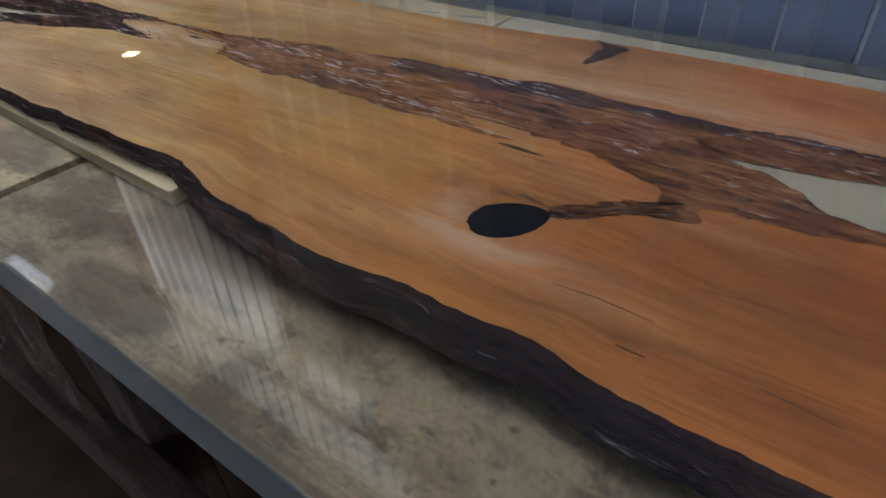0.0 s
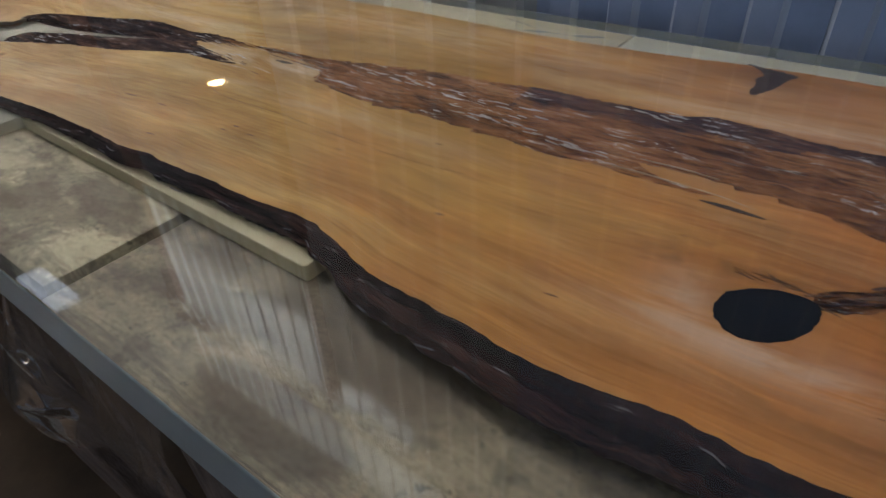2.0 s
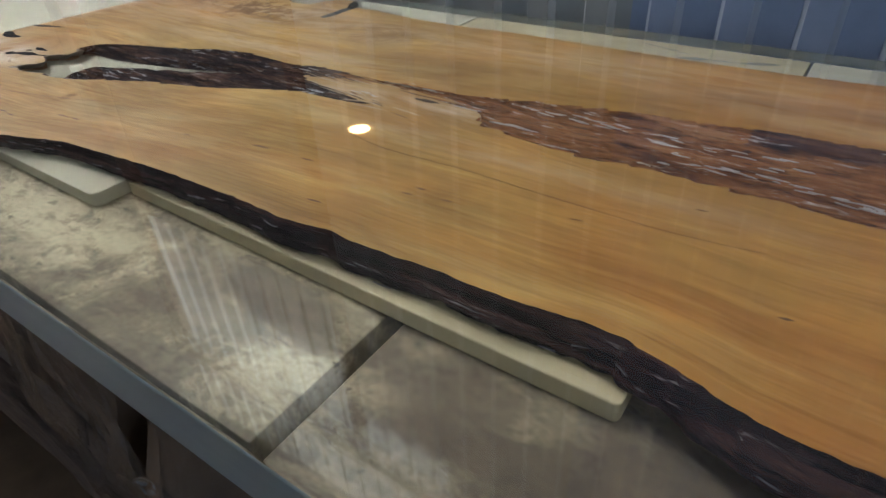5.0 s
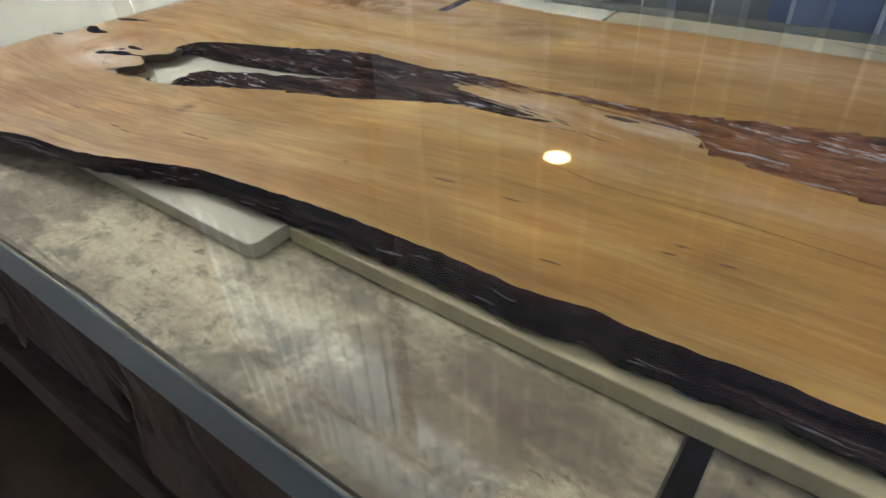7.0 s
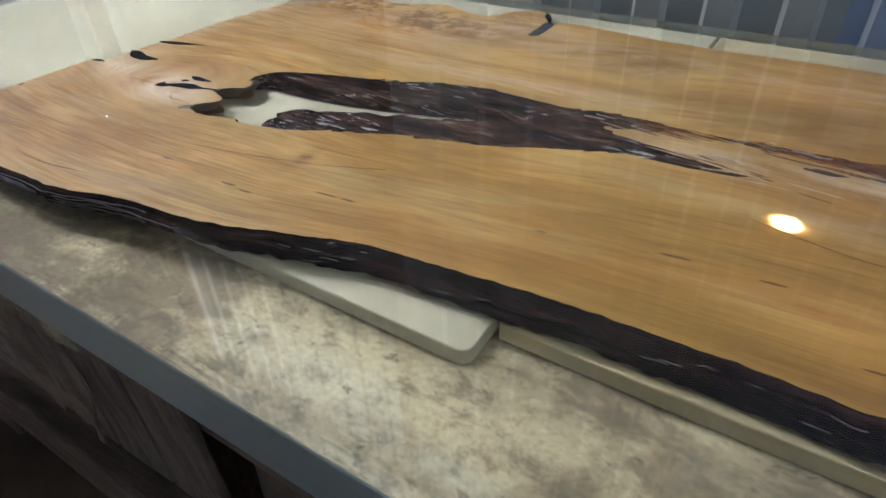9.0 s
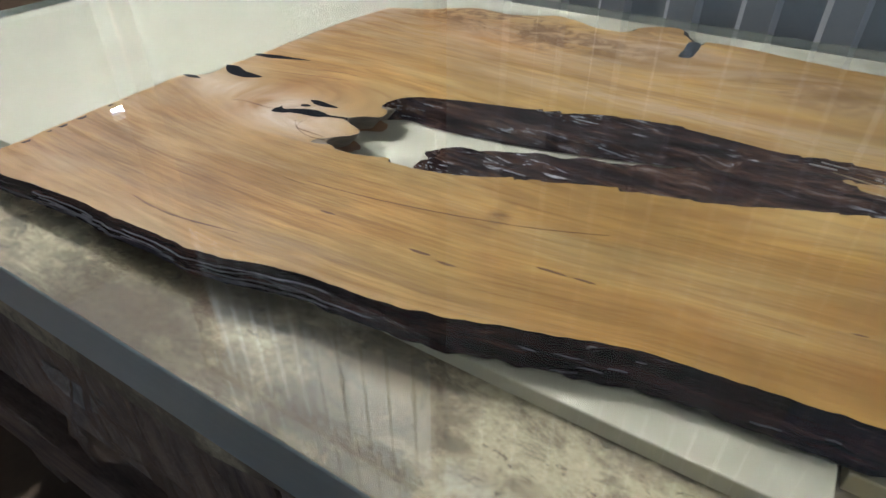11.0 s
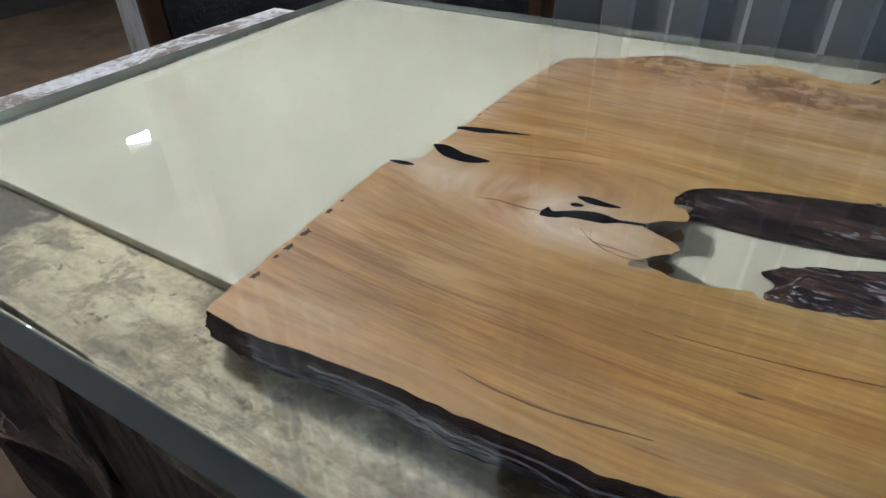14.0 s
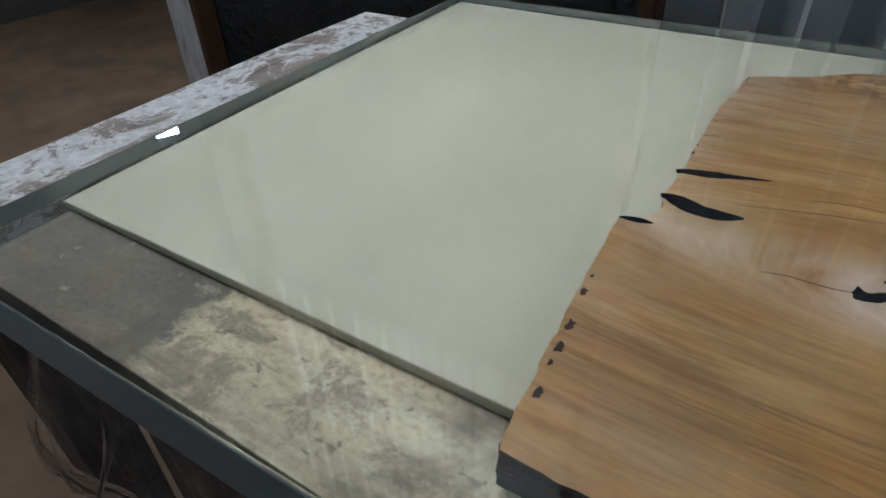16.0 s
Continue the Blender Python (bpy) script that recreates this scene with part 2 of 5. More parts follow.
def mat_bench_top(name, tan, cream, stain, more, zone=None, spills=()):
    """Worn board with patches of dried cream plaster, brown stains and a few dark specks."""
    n = Nodes(name)
    base = n.noise(n.mapped((3.2, 4.6, 3)), 1.0, 10, 0.70, 0.3)
    blot = n.noise(n.mapped((15, 21, 9), loc=(2, 0, 0)), 1.0, 10, 0.74, 0.35)
    smear = n.noise(n.mapped((7, 19, 9), loc=(7, 5, 0)), 1.0, 8, 0.68, 0.4)
    speck = n.noise(n.mapped((48, 66, 60)), 1.0, 6, 0.68, 0.2)
    color = n.mix(n.ramp(base, [(0.42, (0, 0, 0)), (0.49, (1, 1, 1))]), tan, cream)
    if zone is not None:
        sep = n.tree.nodes.new("ShaderNodeSeparateXYZ")
        n.link(n.coords.outputs["Object"], sep.inputs[0])
        cut = n.math("ADD", sep.outputs[0], n.math("MULTIPLY", n.math("SUBTRACT", blot, 0.5), 0.22))
        worn = n.ramp(n.math("SUBTRACT", cut, zone), [(0.0, (0.92, 0.92, 0.92)), (0.02, (0, 0, 0))])
        color = n.mix(worn, color, n.ramp(blot, [(0.35, (0.045, 0.038, 0.029)), (0.62, (0.098, 0.082, 0.060))]))
    color = n.mix(n.ramp(smear, [(0.50, (0, 0, 0)), (0.66, (0.6, 0.6, 0.6))]), color, tan)
    color = n.mix(n.ramp(blot, [(0.53 - more, (0, 0, 0)), (0.62 - more, (0.62, 0.62, 0.62))]), color, stain)
    color = n.mix(n.ramp(blot, [(0.33, (0.6, 0.6, 0.6)), (0.40, (0, 0, 0))]), color, cream)
    color = n.mix(n.ramp(speck, [(0.61, (0, 0, 0)), (0.67, (0.75, 0.75, 0.75))]), color, stain)
    # old brown spills soaked into the board
    for cx, cy, sx, sy, strong in spills:
        spot = n.tree.nodes.new("ShaderNodeVectorMath")
        spot.operation = "LENGTH"
        n.link(n.mapped((1 / sx, 1 / sy, 0), loc=(-(cx + 1.0) / sx, -(cy - 0.65) / sy, 0)), spot.inputs[0])
        far = n.math("ADD", spot.outputs["Value"], n.math("MULTIPLY", n.math("SUBTRACT", smear, 0.5), 2.4))
        soaked = n.ramp(n.math("MULTIPLY", far, 0.5), [(0.36, (strong,) * 3), (0.58, (0, 0, 0))])
        color = n.mix(soaked, color, n.ramp(blot, [(0.34, (0.060, 0.042, 0.028)), (0.62, (0.150, 0.108, 0.070))]))
    # dirt rubbed in along the front edge, streaked lengthwise
    where = n.tree.nodes.new("ShaderNodeSeparateXYZ")
    n.link(n.coords.outputs["Object"], where.inputs[0])
    rub = n.noise(n.mapped((6, 60, 9), loc=(1, 4, 0)), 1.0, 7, 0.7, 0.3)
    reach = n.math("ADD", where.outputs[1], n.math("MULTIPLY", n.math("SUBTRACT", smear, 0.5), 0.16))
    band = n.ramp(n.math("ADD", reach, 1.0), [(0.51, (0.9, 0.9, 0.9)), (0.585, (0, 0, 0))])
    band = n.math("MULTIPLY", band, n.ramp(rub, [(0.40, (0.1, 0.1, 0.1)), (0.56, (1, 1, 1))]))
    color = n.mix(band, color, stain)
    grit = n.noise(n.mapped((150, 190, 150), loc=(3, 2, 0)), 1.0, 5, 0.72)
    color = n.mix(1.0, color, n.ramp(grit, [(0.36, (0.80, 0.78, 0.75)), (0.50, (1.0, 1.0, 1.0)), (0.64, (1.12, 1.12, 1.10))]), "MULTIPLY")
    n.bump(n.math("ADD", blot, n.math("MULTIPLY", grit, 0.15)), 0.4, 0.003)
    return n.done(color, 0.8)


def mat_chipped_paint():
    """Old white paint, flaked off in ragged patches down to stained timber."""
    n = Nodes("chipped_white_paint")
    chip = n.noise(n.mapped((11, 8, 9)), 1.0, 10, 0.78, 0.5)
    small = n.noise(n.mapped((38, 30, 30), loc=(4, 1, 0)), 1.0, 7, 0.72, 0.4)
    tone = n.noise(n.mapped((60, 60, 40)), 1.0, 5, 0.65)
    under = n.noise(n.mapped((30, 6, 20), loc=(2, 9, 0)), 1.0, 6, 0.65)
    paint = n.ramp(tone, [(0.3, (0.62, 0.60, 0.56)), (0.7, (0.93, 0.91, 0.88))])
    wood = n.ramp(under, [(0.35, (0.15, 0.105, 0.075)), (0.65, (0.40, 0.32, 0.25))])
    color = n.mix(n.ramp(chip, [(0.49, (0, 0, 0)), (0.54, (0.9, 0.9, 0.9))]), paint, wood)
    color = n.mix(n.ramp(small, [(0.56, (0, 0, 0)), (0.62, (0.75, 0.75, 0.75))]), color, wood)
    n.bump(n.math("ADD", chip, n.math("MULTIPLY", small, 0.4)), 0.7, 0.004)
    return n.done(color, 0.7)


def mat_resin():
    n = Nodes("clear_resin")
    return n.done((0.955, 0.98, 0.965), 0.0, 0.0, Transmission_Weight=1.0, IOR=1.5)


def mat_translucent(name, low, high):
    n = Nodes(name)
    f = n.noise(n.mapped((3, 3, 0.7)), 1.0, 5, 0.6)
    out = n.tree.nodes["Material Output"]
    col = n.ramp(f, [(0.35, low), (0.65, high)])
    tr = n.tree.nodes.new("ShaderNodeBsdfTranslucent")
    df = n.tree.nodes.new("ShaderNodeBsdfDiffuse")
    mx = n.tree.nodes.new("ShaderNodeMixShader")
    n.link(col, tr.inputs["Color"])
    n.link(col, df.inputs["Color"])
    mx.inputs[0].default_value = 0.35
    n.link(tr.outputs[0], mx.inputs[1])
    n.link(df.outputs[0], mx.inputs[2])
    n.link(mx.outputs[0], out.inputs["Surface"])
    return n.mat


WOOD = mat_slab_wood()
END_GRAIN = mat_plain("slab_end_grain", (0.16, 0.075, 0.03), (0.32, 0.17, 0.075), 30, 0.6, stretch=(1, 1, 6))
BARK = mat_bark("live_edge_bark", (0.007, 0.004, 0.005), (0.034, 0.016, 0.017), (0.115, 0.052, 0.040), (0.40, 0.37, 0.38), 0.61, 0.24, (3.2, 40, 60), (7, 110, 150))
POCKET_BARK = mat_pocket("pocket_bark", [(0.34, (0.062, 0.032, 0.025)), (0.44, (0.235, 0.098, 0.040)), (0.54, (0.46, 0.200, 0.076)), (0.66, (0.60, 0.34, 0.17))], (0.92, 0.90, 0.86), 0.57)
POCKET_DARK = mat_pocket("dark_pocket_bark", [(0.36, (0.014, 0.010, 0.013)), (0.48, (0.060, 0.036, 0.036)), (0.56, (0.150, 0.080, 0.052)), (0.68, (0.45, 0.38, 0.35))], (0.80, 0.82, 0.86), 0.565)
POCKET_PLUM = mat_pocket("plum_pocket_bark", [(0.34, (0.038, 0.024, 0.027)), (0.46, (0.115, 0.060, 0.050)), (0.56, (0.255, 0.125, 0.078)), (0.68, (0.46, 0.33, 0.26))], (0.80, 0.80, 0.84), 0.565)
GREY_BROWN_WOOD = mat_plain("grey_brown_wood", (0.17, 0.135, 0.10), (0.33, 0.27, 0.19), 26, 0.5, stretch=(1, 3, 3))
BLACK_RESIN = mat_plain("black_resin", (0.004, 0.005, 0.008), (0.008, 0.009, 0.013), 20, 0.5, Specular_IOR_Level=0.05)
SLOT_RESIN = mat_plain("dark_slot_resin", (0.018, 0.024, 0.032), (0.055, 0.066, 0.078), 40, 0.4)
RESIN = mat_resin()
FROSTED = mat_plain("sanded_resin_edge", (0.17, 0.215, 0.215), (0.23, 0.28, 0.275), 5, 0.35, bump=0.05, stretch=(0.4, 1, 4), Transmission_Weight=0.3, IOR=1.45)
TAN_BOARD = mat_plain("tan_board", (0.39, 0.325, 0.190), (0.47, 0.400, 0.245), 5, 0.75)
CREAM = mat_plain("cream_board", (0.412, 0.379, 0.276), (0.464, 0.428, 0.318), 5, 0.75)
BENCH_TOP = mat_bench_top("bench_plaster", (0.200, 0.158, 0.096), (0.460, 0.392, 0.250), (0.095, 0.072, 0.046), 0.030, -1.47, ((-0.96, 0.31, 0.10, 0.035, 0.75), (-1.07, 0.285, 0.05, 0.045, 0.4), (-1.22, 0.33, 0.09, 0.03, 0.2), (-1.87, 0.192, 0.09, 0.035, 0.65)))
BENCH_DARK = mat_bench_top("bench_worn", (0.125, 0.094, 0.060), (0.285, 0.230, 0.146), (0.060, 0.045, 0.031), 0.02, None, ((-0.53, 0.315, 0.14, 0.07, 0.9), (-0.55, 0.212, 0.10, 0.032, 0.85), (-0.76, 0.29, 0.06, 0.05, 0.6)))
DIRTY_WOOD = mat_plain("dirty_timber", (0.040, 0.027, 0.019), (0.20, 0.135, 0.095), 11, 0.8, bump=0.6, dist=0.004, stretch=(1, 6, 6))
DIRTY_WOOD_UP = mat_plain("dirty_timber_upright", (0.045, 0.031, 0.022), (0.24, 0.168, 0.120), 11, 0.8, bump=0.6, dist=0.004, stretch=(6, 6, 1))
WHITE_PLANK = mat_chipped_paint()
GREY_SHEET = mat_plain("grey_painted_steel", (0.36, 0.362, 0.335), (0.46, 0.462, 0.425), 3, 0.75, bump=0.05)
BLUE_SHEET = mat_plain("blue_painted_steel", (0.28, 0.335, 0.455), (0.37, 0.43, 0.555), 3, 0.75, bump=0.05)
# Paler rib flanks: the light they catch is put into the colour.
GREY_FLANK_LIT = mat_plain("lit_grey_rib_flank", (0.50, 0.51, 0.49), (0.66, 0.67, 0.65), 6, 0.75, bump=0.05, stretch=(1, 1, 0.2))
BLUE_FLANK_LIT = mat_plain("lit_blue_rib_flank", (0.40, 0.45, 0.53), (0.55, 0.60, 0.67), 6, 0.75, bump=0.05, stretch=(1, 1, 0.2))
ROOF_SHEET = mat_plain("roof_steel", (0.16, 0.16, 0.155), (0.26, 0.26, 0.25), 2, 0.55)
# Different tones for pans and flanks paint the ribs' light and shade.
TRANSLUCENT = mat_translucent("lit_translucent_flank", (0.66, 0.68, 0.66), (0.82, 0.84, 0.82))
TRANSLUCENT_DIM = mat_translucent("dim_translucent_pan", (0.31, 0.31, 0.30), (0.47, 0.48, 0.46))
TRANSLUCENT_MID = mat_translucent("pale_translucent_pan", (0.50, 0.52, 0.51), (0.68, 0.70, 0.69))
RIB_SHADE = mat_translucent("shaded_translucent_flank", (0.22, 0.22, 0.22), (0.36, 0.36, 0.35))
TARP = mat_plain("black_tarpaulin", (0.040, 0.043, 0.045), (0.085, 0.088, 0.090), 4, 0.45, bump=0.6, dist=0.02)
FLOOR = mat_plain("earth_stained_concrete", (0.060, 0.044, 0.030), (0.22, 0.14, 0.078), 1.4, 0.85, bump=0.4, dist=0.004)
WALL_DARK = mat_plain("dark_block_wall", (0.05, 0.045, 0.04), (0.09, 0.082, 0.072), 2.5, 0.9)
BROWN_WOOD = mat_plain("brown_timber", (0.080, 0.038, 0.021), (0.150, 0.075, 0.038), 8, 0.6, stretch=(6, 6, 1))
DARK_TIMBER = mat_plain("dark_brown_timber", (0.035, 0.022, 0.014), (0.075, 0.048, 0.030), 8, 0.7, stretch=(1, 6, 6))
n = Nodes("weathered_white_paint")
worn = n.noise(n.mapped((22, 22, 5)), 1.0, 8, 0.72, 0.3)
sep = n.tree.nodes.new("ShaderNodeSeparateXYZ")
n.link(n.coords.outputs["Object"], sep.inputs[0])
# upper post is darkened to keep its bright reflection out of the resin
bare = n.ramp(n.math("ADD", n.math("MULTIPLY", sep.outputs[2], 0.5), n.math("MULTIPLY", n.math("SUBTRACT", worn, 0.5), 0.8)), [(0.40, (0, 0, 0)), (0.52, (1, 1, 1))])
paint = n.ramp(worn, [(0.32, (0.24, 0.19, 0.15)), (0.42, (0.68, 0.66, 0.62)), (0.62, (0.88, 0.87, 0.84))])
n.bump(worn, 0.5, 0.003)
POST_PAINT = n.done(n.mix(bare, paint, (0.034, 0.026, 0.020)), 0.8)
n = Nodes("stretch_film")
clear = n.put("ShaderNodeBsdfTransparent", Color=(0.97, 0.97, 0.97, 1))
shine = n.put("ShaderNodeBsdfGlossy", Color=(1, 1, 1, 1), Roughness=0.06)
edge = n.put("ShaderNodeFresnel", IOR=1.45)
both = n.tree.nodes.new("ShaderNodeMixShader")
n.link(edge.outputs[0], both.inputs[0])
haze = n.tree.nodes.new("ShaderNodeMixShader")
haze.inputs[0].default_value = 0.025
n.link(clear.outputs[0], haze.inputs[1])
n.link(n.put("ShaderNodeBsdfDiffuse", Color=(0.75, 0.76, 0.78, 1)).outputs[0], haze.inputs[2])
n.link(haze.outputs[0], both.inputs[1])
n.link(shine.outputs[0], both.inputs[2])
n.link(both.outputs[0], n.tree.nodes["Material Output"].inputs["Surface"])
FILM = n.mat

# ---- building helpers ----


def part(name, bm, material, parent, label="", smooth=False):
    """Links a bmesh as one mesh object under a thing or a part."""
    me = bpy.data.meshes.new(name)
    bm.to_mesh(me)
    bm.free()
    mats = material if isinstance(material, (list, tuple)) else [material]
    for m in mats:
        me.materials.append(m)
    if smooth:
        for p in me.polygons:
            p.use_smooth = True
    ob = new(name, me)
    ob.parent = parent
    return tagged(ob, label)


def thing(name, place, label, category, group="", kind=""):
    ob = new(name)
    ob.location = place
    return tagged(ob, label, category, group, kind)


def box(bm, lo, hi, bevel=0.0, wear=0.0, cuts=0):
    """A box between two corners, bevelled, and bent a little by wear."""
    start = len(bm.verts)
    bmesh.ops.create_cube(bm, size=1.0)
    bm.verts.ensure_lookup_table()
    vs = bm.verts[start:]
    for v in vs:
        v.co = Vector([lo[i] + (v.co[i] + 0.5) * (hi[i] - lo[i]) for i in range(3)])
    edges = list({e for v in vs for e in v.link_edges})
    if cuts:
        size = [hi[i] - lo[i] for i in range(3)]
        axis = size.index(max(size))
        long = [e for e in edges if abs((e.verts[0].co - e.verts[1].co)[axis]) > 0.9 * size[axis]]
        bmesh.ops.subdivide_edges(bm, edges=long, cuts=cuts, use_grid_fill=True)
        bm.verts.ensure_lookup_table()
        vs = bm.verts[start:]
        edges = [e for e in {e for v in vs for e in v.link_edges} if e.calc_face_angle(0) > 0.5]
    if bevel:
        bmesh.ops.bevel(bm, geom=edges, offset=bevel, segments=2, affect="EDGES", profile=0.6)
    if wear:
        bm.verts.ensure_lookup_table()
        for v in bm.verts[start:]:
            v.co += wear * noise.noise_vector(v.co * 3.1)
    return bm


def catmull(points, step, closed=False):
    """Points every step or so along a smooth line through the given ones."""
    p = [Vector((*q, 0.0)) for q in points]
    count = len(p) if closed else len(p) - 1
    out = []
    for i in range(count):
        a = p[(i - 1) % len(p)] if closed or i > 0 else p[0] * 2 - p[1]
        b, c = p[i], p[(i + 1) % len(p)]
        d = p[(i + 2) % len(p)] if closed or i + 2 < len(p) else c * 2 - b
        k = max(1, int((c - b).length / step))
        for j in range(k):
            t = j / k
            q = 0.5 * (2 * b + (c - a) * t + (2 * a - 5 * b + 4 * c - d) * t**2 + (3 * b - a - 3 * c + d) * t**3)
            out.append(q)
    if not closed:
        out.append(p[-1])
    return out


def ragged(points, amount, fine=70.0, seed=0.0):
    """The same line, torn a little in and out, more along the grain than across it."""
    out = []
    for q in points:
        w = noise.noise_vector(Vector((q.x * 12 + seed, q.y * 30, 0.3))) * 0.7 + noise.noise_vector(Vector((q.x * fine, q.y * fine * 1.6, seed))) * 0.6
        out.append(Vector((q.x + amount * 1.6 * w.x, q.y + amount * w.y, 0.0)))
    return out


def torn(points, amount, seed):
    """The same ring with slivers torn along the grain: saw teeth of uneven length and depth."""
    out = []
    for q in points:
        phase = q.x * 22 + 1.6 * noise.noise(Vector((q.x * 9, q.y * 20, seed)))
        deep = max(0.0, 0.4 + noise.noise(Vector((q.x * 15, q.y * 8, seed + 3))))
        out.append(Vector((q.x, q.y + amount * deep * (phase % 1.0 - 0.5), 0.0)))
    return out


def inside(px, py, ring):
    """Which of the points lie in the ring."""
    x, y = np.array([q.x for q in ring]), np.array([q.y for q in ring])
    x2, y2 = np.roll(x, -1), np.roll(y, -1)
    hit = np.zeros(len(px), bool)
    for a, b, c, d in zip(x, y, x2, y2):
        if b == d:
            continue
        hit ^= ((b > py) != (d > py)) & (px < (c - a) * (py - b) / (d - b) + a)
    return hit


def far_from(px, py, ring):
    """Distance of each point to the ring's own points."""
    x, y = np.array([q.x for q in ring]), np.array([q.y for q in ring])
    out = np.empty(len(px))
    for i in range(0, len(px), 2000):
        out[i : i + 2000] = np.sqrt((px[i : i + 2000, None] - x) ** 2 + (py[i : i + 2000, None] - y) ** 2).min(1)
    return out


def triangulated(outer, holes, spacing, seed=1):
    """Points and triangles that fill the outer ring less the holes, with inner points about a spacing apart."""
    from mathutils.geometry import delaunay_2d_cdt

    rng = np.random.default_rng(seed)
    xs, ys = [q.x for q in outer], [q.y for q in outer]
    gx, gy = np.meshgrid(np.arange(min(xs), max(xs), spacing), np.arange(min(ys), max(ys), spacing))
    gx = gx.ravel() + rng.uniform(-0.3, 0.3, gx.size) * spacing
    gy = gy.ravel() + rng.uniform(-0.3, 0.3, gy.size) * spacing
    keep = inside(gx, gy, outer) & (far_from(gx, gy, outer) > 0.45 * spacing)
    for h in holes:
        keep &= ~inside(gx, gy, h) & (far_from(gx, gy, h) > 0.45 * spacing)
    verts, edges = [], []
    for ring in (outer, *holes):
        base = len(verts)
        verts += [Vector((q.x, q.y)) for q in ring]
        edges += [(base + i, base + (i + 1) % len(ring)) for i in range(len(ring))]
    verts += [Vector((a, b)) for a, b in zip(gx[keep], gy[keep])]
    vs, _, fs, *_ = delaunay_2d_cdt(verts, edges, [], 0, 1e-6)
    pts = np.array([(v.x, v.y) for v in vs])
    tri = np.array([f for f in fs if len(f) == 3])
    mid = pts[tri].mean(1)
    ok = inside(mid[:, 0], mid[:, 1], outer)
    for h in holes:
        ok &= ~inside(mid[:, 0], mid[:, 1], h)
    return pts, tri[ok]


def mesh_bm(pts3, faces):
    bm = bmesh.new()
    vs = [bm.verts.new(p) for p in pts3]
    for f in faces:
        try:
            bm.faces.new([vs[i] for i in f])
        except ValueError:
            pass
    bmesh.ops.recalc_face_normals(bm, faces=bm.faces)
    return bm


# ---- the hall ----
FLOOR_Z = 0.0
W0, W1, S0, N1, EAVES, ROOF = -7.0, 5.0, -4.5, 6.5, 3.75, 4.6
NORTH = 1.65


def flat_wall(name, lo, hi, label, material=None):
    bm = box(bmesh.new(), lo, hi)
    return tagged(part(name, bm, material or WALL_DARK, None, label), kind="structure", category="wall")


bm = bmesh.new()
bmesh.ops.create_grid(bm, x_segments=60, y_segments=50, size=1.0)
for v in bm.verts:
    v.co = Vector(((W0 + W1) / 2 + v.co.x * 7.0, (S0 + N1) / 2 + v.co.y * 6.0, 0))
    v.co.z = FLOOR_Z + 0.012 * noise.noise(v.co * 1.3)
tagged(part("floor", bm, FLOOR, None, "dark earth-stained concrete workshop floor", True), kind="structure", category="floor")
# the unseen south wall, with a window opening added behind the camera for the fill lamp
bm = bmesh.new()
for lo, hi in (((W0, S0 - 0.15, -0.05), (-0.35, S0, ROOF)), ((2.35, S0 - 0.15, -0.05), (W1, S0, ROOF)), ((-0.35, S0 - 0.15, -0.05), (2.35, S0, 1.85)), ((-0.35, S0 - 0.15, 3.15), (2.35, S0, ROOF))):
    box(bm, lo, hi)
tagged(part("wall_south", bm, WALL_DARK, None, "unseen dark wall with an added window opening"), kind="structure", category="wall")
# unseen walls, added to keep sun and sky out of the hall
flat_wall("wall_north", (W0, N1, -0.05), (W1, N1 + 0.15, ROOF), "unseen dark wall that closes off the hall")
flat_wall("wall_east", (W1, S0 - 0.15, -0.05), (W1 + 0.15, N1 + 0.15, ROOF), "unseen dark wall that closes off the hall")
# the west wall has one small open window
WY0, WY1, WZ0, WZ1 = 2.90, 3.24, 2.92, 3.05
bm = bmesh.new()
for lo, hi in (((W0 - 0.15, S0, -0.05), (W0, WY0, ROOF)), ((W0 - 0.15, WY1, -0.05), (W0, N1, ROOF)), ((W0 - 0.15, WY0, -0.05), (W0, WY1, WZ0)), ((W0 - 0.15, WY0, WZ1), (W0, WY1, ROOF))):
    box(bm, lo, hi)
tagged(part("wall_west", bm, WALL_DARK, None, "dark block wall with a small bright window"), kind="structure", category="wall")

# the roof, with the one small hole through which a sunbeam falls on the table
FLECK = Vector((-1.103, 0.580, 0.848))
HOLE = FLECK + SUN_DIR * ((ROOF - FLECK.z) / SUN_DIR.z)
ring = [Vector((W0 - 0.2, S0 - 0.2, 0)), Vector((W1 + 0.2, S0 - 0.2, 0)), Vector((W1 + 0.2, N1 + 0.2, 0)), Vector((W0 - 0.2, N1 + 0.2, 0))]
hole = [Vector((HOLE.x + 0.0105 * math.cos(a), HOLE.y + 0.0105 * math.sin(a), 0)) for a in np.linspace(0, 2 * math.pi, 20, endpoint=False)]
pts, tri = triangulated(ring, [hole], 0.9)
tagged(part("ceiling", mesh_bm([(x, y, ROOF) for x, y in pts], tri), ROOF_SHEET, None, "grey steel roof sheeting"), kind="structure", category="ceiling")


